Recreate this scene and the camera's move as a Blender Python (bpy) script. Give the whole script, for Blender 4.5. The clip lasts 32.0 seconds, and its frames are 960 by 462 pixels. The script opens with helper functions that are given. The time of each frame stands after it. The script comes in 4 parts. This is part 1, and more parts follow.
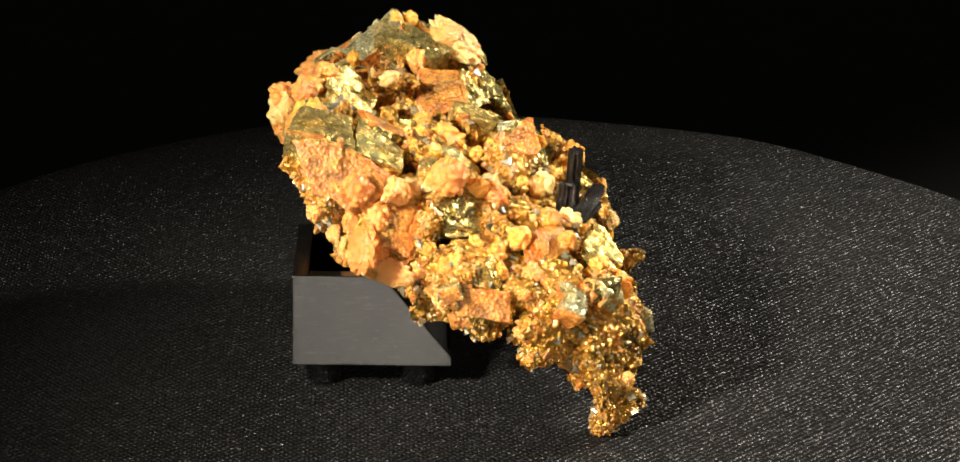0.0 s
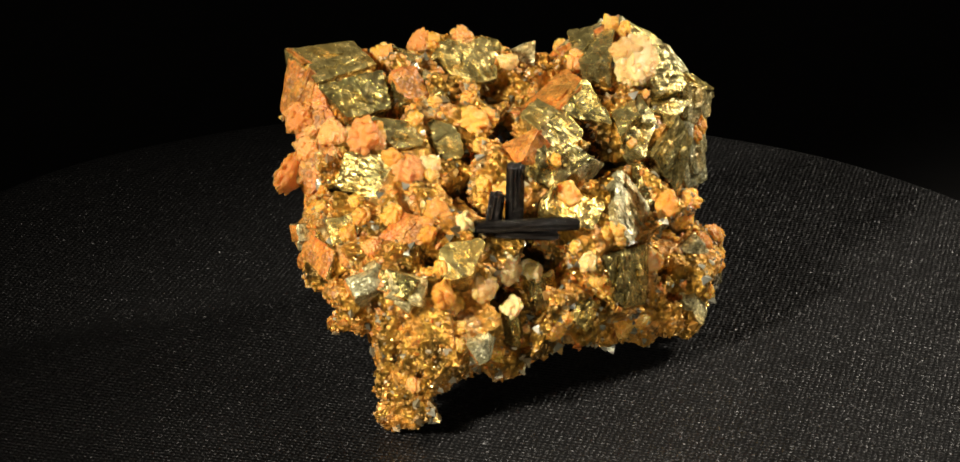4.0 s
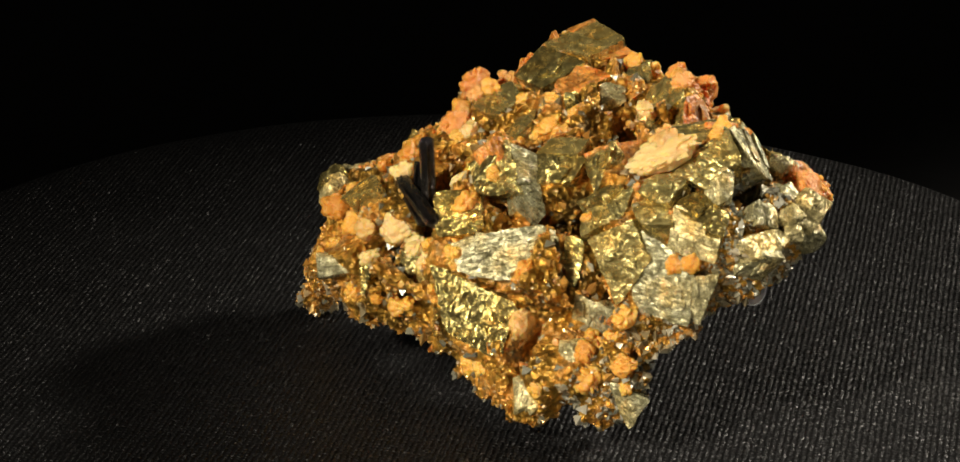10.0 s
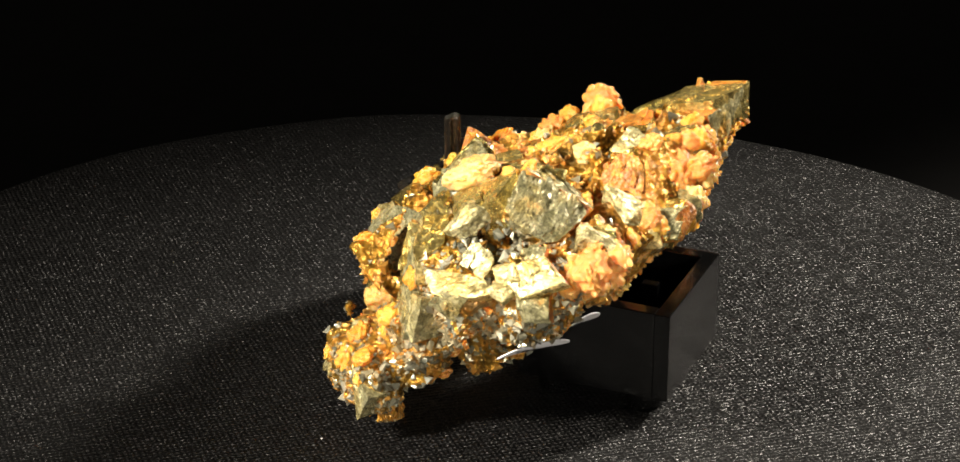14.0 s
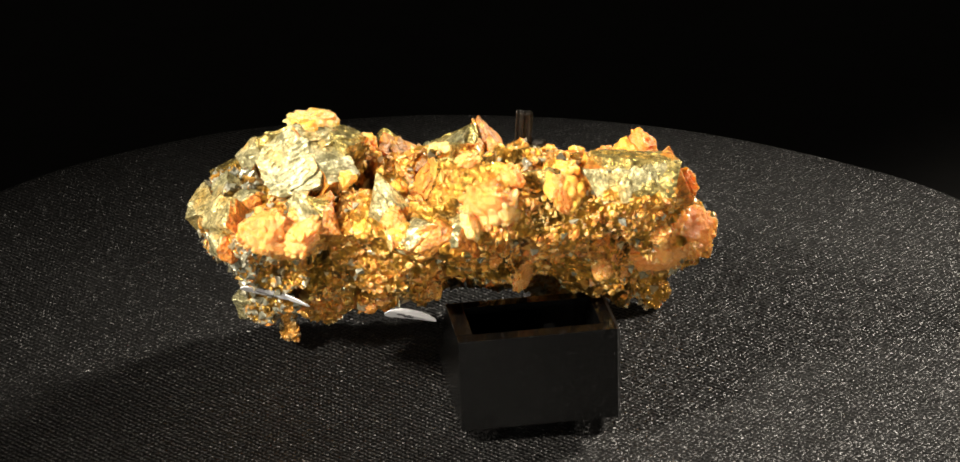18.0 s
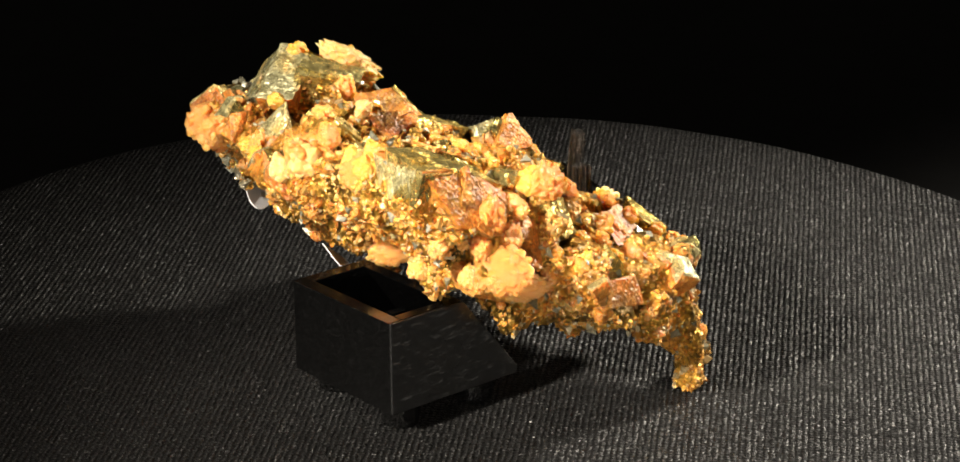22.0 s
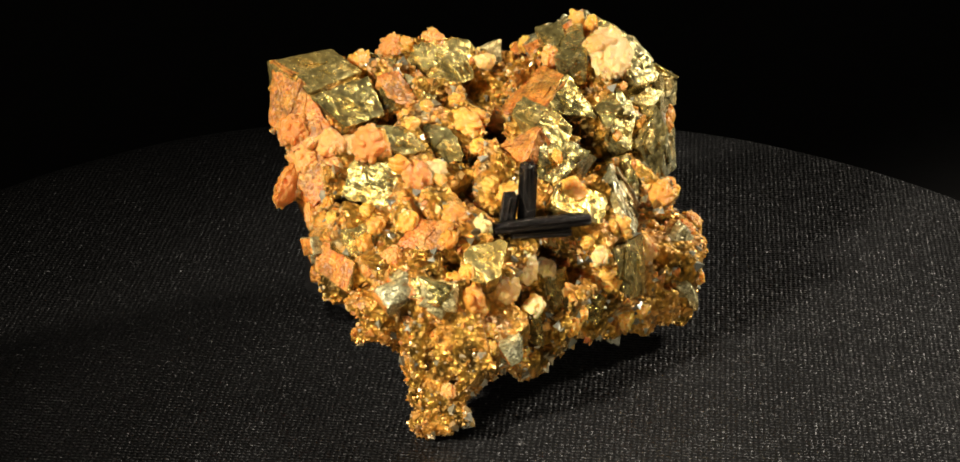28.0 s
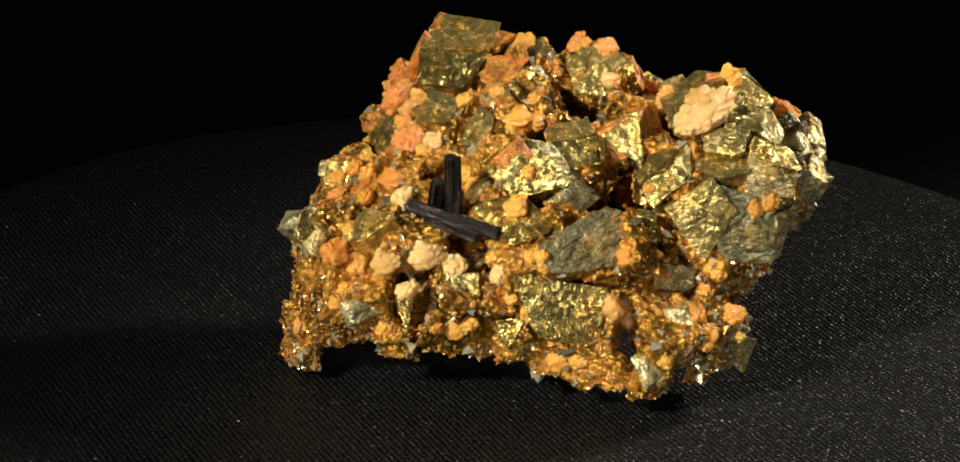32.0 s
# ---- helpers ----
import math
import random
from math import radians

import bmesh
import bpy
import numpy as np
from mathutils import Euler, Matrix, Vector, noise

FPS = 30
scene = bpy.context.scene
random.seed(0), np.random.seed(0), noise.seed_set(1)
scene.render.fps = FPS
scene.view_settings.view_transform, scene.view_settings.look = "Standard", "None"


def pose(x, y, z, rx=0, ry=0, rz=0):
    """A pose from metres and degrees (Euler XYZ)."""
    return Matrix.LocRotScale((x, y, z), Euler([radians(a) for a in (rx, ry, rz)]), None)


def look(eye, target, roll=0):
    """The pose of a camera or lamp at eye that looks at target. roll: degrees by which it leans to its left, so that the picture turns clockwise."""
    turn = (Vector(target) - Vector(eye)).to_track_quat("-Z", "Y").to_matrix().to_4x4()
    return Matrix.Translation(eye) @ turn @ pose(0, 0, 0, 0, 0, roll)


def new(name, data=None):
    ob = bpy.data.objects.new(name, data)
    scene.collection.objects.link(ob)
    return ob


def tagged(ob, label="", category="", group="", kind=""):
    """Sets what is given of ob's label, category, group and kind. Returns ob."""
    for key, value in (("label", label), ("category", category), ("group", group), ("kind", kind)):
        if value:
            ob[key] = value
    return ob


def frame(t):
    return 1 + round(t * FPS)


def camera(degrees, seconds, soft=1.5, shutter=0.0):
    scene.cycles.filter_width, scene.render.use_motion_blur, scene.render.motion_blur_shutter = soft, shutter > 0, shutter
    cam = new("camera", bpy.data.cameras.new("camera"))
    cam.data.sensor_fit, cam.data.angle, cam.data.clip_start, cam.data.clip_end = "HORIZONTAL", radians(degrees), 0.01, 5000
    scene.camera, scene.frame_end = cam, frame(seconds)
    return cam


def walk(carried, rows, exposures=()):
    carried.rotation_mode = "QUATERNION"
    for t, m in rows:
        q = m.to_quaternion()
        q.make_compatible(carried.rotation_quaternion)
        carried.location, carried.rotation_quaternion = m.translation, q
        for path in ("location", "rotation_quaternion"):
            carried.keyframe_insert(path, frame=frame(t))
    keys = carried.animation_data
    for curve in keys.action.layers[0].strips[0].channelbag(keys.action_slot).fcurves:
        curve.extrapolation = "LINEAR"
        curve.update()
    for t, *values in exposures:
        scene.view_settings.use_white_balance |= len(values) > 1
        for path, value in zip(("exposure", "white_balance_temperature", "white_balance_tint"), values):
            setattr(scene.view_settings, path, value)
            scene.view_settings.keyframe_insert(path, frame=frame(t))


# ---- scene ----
MM = 0.001
SPIN = 360 / 24.66  # degrees a second, clockwise seen from above

# ---- camera: stands still, the turntable turns before it ----
EYE = pose(0, -0.345, 0.1629, 90 - 22.665, 0, 0.492) @ pose(0, 0, 0, 0, 0, 1.459)
cam = camera(20.69, 32.0, soft=1.6)
walk(cam, [(0.0, EYE), (32.0, EYE)], exposures=((0.0, 0.0), (3.0, -0.33), (6.0, -0.88), (8.0, -1.0), (9.0, -0.95), (11.0, -0.66), (13.0, 0.03), (20.0, 0.16), (25.0, 0.08), (28.0, -0.42), (29.0, -0.65), (30.5, -0.85), (32.0, -0.85)))

# ---- light: three small warm lamps beside the camera's view, a dark room ----
world = bpy.data.worlds.new("dark_room")
scene.world = world
world.use_nodes = True
world.node_tree.nodes["Background"].inputs["Color"].default_value = (1.0, 0.9, 0.75, 1)
world.node_tree.nodes["Background"].inputs["Strength"].default_value = 0.02


def lamp(name, eye, target, watts, cone, colour):
    data = bpy.data.lights.new(name, "SPOT")
    data.energy, data.color, data.shadow_soft_size = watts, colour, 0.028
    data.spot_size, data.spot_blend = radians(cone), 1.0
    ob = new(name, data)
    ob.matrix_basis = look(eye, target)
    return ob


WARM = (1.0, 0.905, 0.77)
lamp("lamp_near", (-0.272, -0.262, 0.262), (0.060, 0.0, 0.018), 25.5, 30, WARM)
lamp("lamp_far", (0.299, 0.201, 0.216), (0.020, -0.010, 0.015), 14.5, 36, WARM)
lamp("lamp_front", (0.010, -0.430, 0.060), (0.0, 0.0, 0.025), 3.7, 40, WARM)


# ---- materials ----
def material(name):
    m = bpy.data.materials.new(name)
    m.use_nodes = True
    nt = m.node_tree
    return m, nt, nt.nodes["Principled BSDF"]


def node(nt, kind, **values):
    n = nt.nodes.new(kind)
    for key, value in values.items():
        n.inputs[key.replace("_", " ")].default_value = value
    return n


def ramp(nt, source, stops):
    r = nt.nodes.new("ShaderNodeValToRGB")
    while len(r.color_ramp.elements) < len(stops):
        r.color_ramp.elements.new(0.5)
    for e, (place, colour) in zip(r.color_ramp.elements, stops):
        e.position, e.color = place, (*colour, 1)
    nt.links.new(source, r.inputs["Fac"])
    return r


def bump(nt, height, strength, distance, under=None):
    b = node(nt, "ShaderNodeBump", Strength=strength, Distance=distance)
    nt.links.new(height, b.inputs["Height"])
    if under:
        nt.links.new(under, b.inputs["Normal"])
    return b.outputs["Normal"]


def place(nt):
    return nt.nodes.new("ShaderNodeTexCoord").outputs["Object"]


def noise_node(nt, scale, detail=4, rough=0.6, vector=None):
    n = node(nt, "ShaderNodeTexNoise", Scale=scale, Detail=detail, Roughness=rough)
    nt.links.new(vector or place(nt), n.inputs["Vector"])
    return n


def grey(v):
    return (v, v, v)


def mix(nt, a, b, fac, kind="MIX"):
    n = nt.nodes.new("ShaderNodeMix")
    n.data_type, n.blend_type = "RGBA", kind
    for socket, value in ((n.inputs["Factor"], fac), (n.inputs["A"], a), (n.inputs["B"], b)):
        if isinstance(value, bpy.types.NodeSocket):
            nt.links.new(value, socket)
        elif isinstance(value, tuple):
            socket.default_value = (*value, 1)
        else:
            socket.default_value = value
    return n.outputs["Result"]


def glints(nt, scale, amount, under=None, stretch=None):
    """Tilts the normal at random from one small cell to the next, as on a surface of many tiny facets."""
    cells = node(nt, "ShaderNodeTexVoronoi", Scale=scale)
    where = place(nt)
    if stretch:
        squeeze = nt.nodes.new("ShaderNodeMapping")
        squeeze.inputs["Scale"].default_value = stretch
        nt.links.new(where, squeeze.inputs["Vector"])
        where = squeeze.outputs["Vector"]
    nt.links.new(where, cells.inputs["Vector"])
    less = nt.nodes.new("ShaderNodeVectorMath")
    less.operation = "SUBTRACT"
    less.inputs[1].default_value = (0.5, 0.5, 0.5)
    nt.links.new(cells.outputs["Color"], less.inputs[0])
    size = nt.nodes.new("ShaderNodeVectorMath")
    size.operation = "SCALE"
    size.inputs["Scale"].default_value = amount
    nt.links.new(less.outputs["Vector"], size.inputs[0])
    add = nt.nodes.new("ShaderNodeVectorMath")
    add.operation = "ADD"
    nt.links.new(size.outputs["Vector"], add.inputs[0])
    nt.links.new(under or nt.nodes.new("ShaderNodeNewGeometry").outputs["Normal"], add.inputs[1])
    unit = nt.nodes.new("ShaderNodeVectorMath")
    unit.operation = "NORMALIZE"
    nt.links.new(add.outputs["Vector"], unit.inputs[0])
    return unit.outputs["Vector"]


def crystal_face(name, tones, tints, rough, metal, rust_from, rust_tone, shine):
    """Crystal faces: striated in places, pitted in others, with tarnish and rusty stains."""
    m, nt, p = material(name)
    info = nt.nodes.new("ShaderNodeObjectInfo")
    cloud = noise_node(nt, 170, 4, 0.6)
    patch = noise_node(nt, 520, 5, 0.7)
    grain = noise_node(nt, 3400, 3, 0.7)
    rust = noise_node(nt, 260, 6, 0.75)
    # growth lines run along the crystal's own x
    squeeze = nt.nodes.new("ShaderNodeMapping")
    squeeze.inputs["Scale"].default_value = (0.06, 1.0, 0.5)
    squeeze.inputs["Rotation"].default_value = (0, 0, 0.0)
    nt.links.new(place(nt), squeeze.inputs["Vector"])
    lines = noise_node(nt, 7000, 3, 0.65, squeeze.outputs["Vector"])
    tone = ramp(nt, patch.outputs["Fac"], tones)
    tarnish = ramp(nt, cloud.outputs["Fac"], tints)
    c = mix(nt, tone.outputs["Color"], tarnish.outputs["Color"], 1.0, "MULTIPLY")
    shift = ramp(nt, info.outputs["Random"], [(0.0, (0.72, 0.74, 0.74)), (0.5, (0.97, 0.97, 0.95)), (1.0, (1.2, 1.1, 0.9))])
    c = mix(nt, c, shift.outputs["Color"], 1.0, "MULTIPLY")
    speck = ramp(nt, grain.outputs["Fac"], [(0.36, grey(0.42)), (0.52, grey(0.95)), (0.66, grey(1.35))])
    c = mix(nt, c, speck.outputs["Color"], 1.0, "MULTIPLY")
    stained = ramp(nt, rust.outputs["Fac"], [(rust_from, grey(0)), (rust_from + 0.07, grey(0.9))])
    nt.links.new(mix(nt, c, rust_tone, stained.outputs["Color"]), p.inputs["Base Color"])
    m_amount = ramp(nt, rust.outputs["Fac"], [(rust_from, grey(metal)), (rust_from + 0.07, grey(0.05))])
    nt.links.new(m_amount.outputs["Color"], p.inputs["Metallic"])
    r = ramp(nt, patch.outputs["Fac"], [(0.3, grey(rough - 0.08)), (0.7, grey(rough + 0.18))])
    nt.links.new(r.outputs["Color"], p.inputs["Roughness"])
    striped = ramp(nt, cloud.outputs["Fac"], [(0.40, grey(0.25)), (0.56, grey(1.0))])
    relief = mix(nt, grey(0.5), lines.outputs["Fac"], striped.outputs["Color"])
    n = bump(nt, relief, 0.4, 0.00022)
    n = bump(nt, patch.outputs["Fac"], 0.25, 0.0007, n)
    n = bump(nt, grain.outputs["Fac"], 0.35, 0.00022, n)
    nt.links.new(glints(nt, 3300, shine, n, (0.45, 1.0, 1.0)), p.inputs["Normal"])
    return m


BRASS = crystal_face("brassy_crystal", [(0.30, (0.16, 0.13, 0.06)), (0.43, (0.50, 0.40, 0.14)), (0.6, (0.78, 0.63, 0.225)), (0.8, (0.76, 0.69, 0.43))],
                     [(0.34, (0.55, 0.56, 0.54)), (0.5, (1, 0.98, 0.92)), (0.66, (1.08, 0.90, 0.6))], 0.18, 0.88, 0.60, (0.46, 0.20, 0.03), 0.75)
OLIVE = crystal_face("tarnished_crystal", [(0.30, (0.14, 0.12, 0.06)), (0.45, (0.41, 0.365, 0.195)), (0.62, (0.63, 0.58, 0.37)), (0.8, (0.76, 0.72, 0.55))],
                     [(0.34, (0.78, 0.80, 0.78)), (0.5, (1, 1, 0.92)), (0.66, (1.2, 1.0, 0.62))], 0.21, 0.47, 0.59, (0.46, 0.21, 0.04), 0.6)


BRONZE = crystal_face("bronze_crystal", [(0.30, (0.15, 0.115, 0.04)), (0.45, (0.48, 0.385, 0.14)), (0.62, (0.74, 0.61, 0.25)), (0.8, (0.80, 0.71, 0.42))],
                      [(0.34, (0.70, 0.71, 0.68)), (0.5, (1, 0.99, 0.92)), (0.66, (1.12, 0.94, 0.6))], 0.18, 0.74, 0.59, (0.46, 0.21, 0.04), 0.55)


def coated(name):
    """The crystals' backs: a sugary rust-orange and golden coat."""
    m, nt, p = material(name)
    patch = noise_node(nt, 420, 6, 0.75)
    cloud = noise_node(nt, 150, 3, 0.6)
    cells = node(nt, "ShaderNodeTexVoronoi", Scale=2100)
    nt.links.new(place(nt), cells.inputs["Vector"])
    tone = ramp(nt, patch.outputs["Fac"], [(0.33, (0.22, 0.072, 0.010)), (0.47, (0.49, 0.18, 0.028)), (0.6, (0.65, 0.29, 0.06)), (0.75, (0.74, 0.45, 0.17))])
    warm = ramp(nt, cloud.outputs["Fac"], [(0.38, (0.72, 0.80, 0.75)), (0.5, (1, 1, 1)), (0.64, (1.1, 0.86, 0.7))])
    each = ramp(nt, cells.outputs["Color"], [(0.2, grey(0.6)), (0.8, grey(1.2))])
    c = mix(nt, tone.outputs["Color"], each.outputs["Color"], 1.0, "MULTIPLY")
    nt.links.new(mix(nt, c, warm.outputs["Color"], 1.0, "MULTIPLY"), p.inputs["Base Color"])
    metal = ramp(nt, patch.outputs["Fac"], [(0.55, grey(0.03)), (0.64, grey(0.3))])
    nt.links.new(metal.outputs["Color"], p.inputs["Metallic"])
    p.inputs["Roughness"].default_value = 0.40
    p.inputs["Subsurface Weight"].default_value = 0.5
    p.inputs["Subsurface Radius"].default_value = (1.0, 0.5, 0.2)
    p.inputs["Subsurface Scale"].default_value = 0.0015
    n = bump(nt, cells.outputs["Distance"], 0.4, 0.0004)
    n = bump(nt, patch.outputs["Fac"], 0.3, 0.0008, n)
    nt.links.new(glints(nt, 3000, 0.35, n), p.inputs["Normal"])
    return m


DULL = coated("coated_crystal_face")


def grains(name, tones, metal, rough):
    m, nt, p = material(name)
    geo = nt.nodes.new("ShaderNodeNewGeometry")
    c = ramp(nt, geo.outputs["Random Per Island"], tones)
    drift = ramp(nt, noise_node(nt, 95, 3, 0.6).outputs["Fac"], [(0.38, (0.70, 0.76, 0.85)), (0.5, (1, 1, 1)), (0.62, (1.05, 0.85, 0.62))])
    nt.links.new(mix(nt, c.outputs["Color"], drift.outputs["Color"], 1.0, "MULTIPLY"), p.inputs["Base Color"])
    p.inputs["Metallic"].default_value = metal
    p.inputs["Roughness"].default_value = rough
    nt.links.new(glints(nt, 3500, 0.3), p.inputs["Normal"])
    return m


GOLD = grains("gold_grains", [(0.0, (0.26, 0.13, 0.030)), (0.4, (0.58, 0.31, 0.065)), (0.75, (0.75, 0.47, 0.15)), (1.0, (0.58, 0.48, 0.32))], 0.6, 0.28)
GREY_GRAIN = grains("grey_green_grains", [(0.0, (0.10, 0.09, 0.06)), (0.5, (0.27, 0.25, 0.16)), (1.0, (0.48, 0.45, 0.34))], 0.35, 0.3)


def carbonate(name, tones, random_socket):
    """Waxy, slightly translucent orange carbonate."""
    m, nt, p = material(name)
    if random_socket == "object":
        rnd = nt.nodes.new("ShaderNodeObjectInfo").outputs["Random"]
    else:
        rnd = nt.nodes.new("ShaderNodeNewGeometry").outputs["Random Per Island"]
    patch = noise_node(nt, 420, 4, 0.6)
    tone = ramp(nt, patch.outputs["Fac"], tones)
    shift = ramp(nt, rnd, [(0.0, (0.80, 0.70, 0.55)), (0.5, (1.0, 1.0, 1.0)), (1.0, (1.08, 1.14, 1.2))])
    drift = ramp(nt, noise_node(nt, 105, 3, 0.6).outputs["Fac"], [(0.37, (0.74, 0.82, 0.95)), (0.5, (1, 1, 1)), (0.62, (1.06, 0.94, 0.78))])
    c = mix(nt, tone.outputs["Color"], shift.outputs["Color"], 1.0, "MULTIPLY")
    nt.links.new(mix(nt, c, drift.outputs["Color"], 1.0, "MULTIPLY"), p.inputs["Base Color"])
    p.inputs["Roughness"].default_value = 0.24
    p.inputs["Subsurface Weight"].default_value = 0.65
    p.inputs["Subsurface Radius"].default_value = (1.0, 0.55, 0.22)
    p.inputs["Subsurface Scale"].default_value = 0.003
    n = bump(nt, noise_node(nt, 1900, 4, 0.65).outputs["Fac"], 0.4, 0.00035)
    nt.links.new(n, p.inputs["Normal"])
    return m


ORANGE = carbonate("orange_carbonate", [(0.3, (0.56, 0.20, 0.022)), (0.5, (0.79, 0.37, 0.06)), (0.7, (0.83, 0.50, 0.14))], "object")
SALMON = carbonate("salmon_carbonate", [(0.3, (0.58, 0.21, 0.04)), (0.5, (0.82, 0.34, 0.09)), (0.7, (0.87, 0.47, 0.19))], "object")
PALE = carbonate("pale_carbonate", [(0.3, (0.67, 0.36, 0.10)), (0.5, (0.79, 0.52, 0.20)), (0.7, (0.83, 0.65, 0.34))], "object")
CRUST = carbonate("orange_crust", [(0.3, (0.44, 0.13, 0.022)), (0.5, (0.77, 0.31, 0.07)), (0.7, (0.86, 0.47, 0.17))], "island")


def matrix_rock(name):
    m, nt, p = material(name)
    big = noise_node(nt, 160, 4, 0.6)
    fine = noise_node(nt, 1100, 5, 0.7)
    tone = ramp(nt, big.outputs["Fac"], [(0.36, (0.11, 0.065, 0.012)), (0.48, (0.49, 0.28, 0.045)), (0.58, (0.50, 0.22, 0.03)), (0.7, (0.30, 0.23, 0.10))])
    fleck = ramp(nt, fine.outputs["Fac"], [(0.35, (0.45, 0.42, 0.40)), (0.5, (1, 1, 1)), (0.68, (1.4, 1.25, 0.9))])
    nt.links.new(mix(nt, tone.outputs["Color"], fleck.outputs["Color"], 1.0, "MULTIPLY"), p.inputs["Base Color"])
    metal = ramp(nt, big.outputs["Fac"], [(0.45, grey(0.8)), (0.6, grey(0.35))])
    nt.links.new(metal.outputs["Color"], p.inputs["Metallic"])
    p.inputs["Roughness"].default_value = 0.28
    cells = node(nt, "ShaderNodeTexVoronoi", Scale=900)
    nt.links.new(place(nt), cells.inputs["Vector"])
    n = bump(nt, cells.outputs["Distance"], 0.9, 0.0008)
    n = bump(nt, fine.outputs["Fac"], 0.6, 0.0005, n)
    n = glints(nt, 2200, 0.6, n)
    nt.links.new(n, p.inputs["Normal"])
    return m


ROCK = matrix_rock("sulphide_matrix")


def needle_black(name):
    m, nt, p = material(name)
    squeeze = nt.nodes.new("ShaderNodeMapping")
    squeeze.inputs["Scale"].default_value = (1.0, 1.0, 0.05)
    nt.links.new(place(nt), squeeze.inputs["Vector"])
    lines = noise_node(nt, 2600, 3, 0.6, squeeze.outputs["Vector"])
    c = ramp(nt, lines.outputs["Fac"], [(0.35, (0.012, 0.011, 0.011)), (0.55, (0.05, 0.044, 0.038)), (0.74, (0.17, 0.15, 0.13))])
    nt.links.new(c.outputs["Color"], p.inputs["Base Color"])
    p.inputs["Roughness"].default_value = 0.18
    p.inputs["Metallic"].default_value = 0.8
    n = glints(nt, 2600, 0.4, bump(nt, lines.outputs["Fac"], 1.0, 0.0008))
    nt.links.new(n, p.inputs["Normal"])
    return m


NEEDLE = needle_black("black_needle")


def stand_black(name, rough, scratch_tone, worn, scratch_from):
    m, nt, p = material(name)
    patch = noise_node(nt, 1700, 8, 0.85)
    scratch = nt.nodes.new("ShaderNodeMapping")
    scratch.inputs["Scale"].default_value = (0.10, 0.4, 0.6)
    scratch.inputs["Rotation"].default_value = (0.2, 0.5, 0.4)
    nt.links.new(place(nt), scratch.inputs["Vector"])
    lines = noise_node(nt, 4200, 3, 0.7, scratch.outputs["Vector"])
    c = ramp(nt, patch.outputs["Fac"], [(0.35, grey(0.0004)), (0.7, grey(0.0004 + worn))])
    scr = ramp(nt, lines.outputs["Fac"], [(scratch_from, grey(0.0)), (scratch_from + 0.14, grey(scratch_tone))])
    nt.links.new(mix(nt, c.outputs["Color"], scr.outputs["Color"], 1.0, "ADD"), p.inputs["Base Color"])
    r = ramp(nt, patch.outputs["Fac"], [(0.35, grey(rough)), (0.7, grey(rough * 1.35))])
    nt.links.new(r.outputs["Color"], p.inputs["Roughness"])
    nt.links.new(bump(nt, lines.outputs["Fac"], 0.06 + 14 * max(0.0, worn - 0.003), 0.0001), p.inputs["Normal"])
    return m


STAND = stand_black("black_glossy_plastic", 0.14, 0.012, 0.003, 0.60)
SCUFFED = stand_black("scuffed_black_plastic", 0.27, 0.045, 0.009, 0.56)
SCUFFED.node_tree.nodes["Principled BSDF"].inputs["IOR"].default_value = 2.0


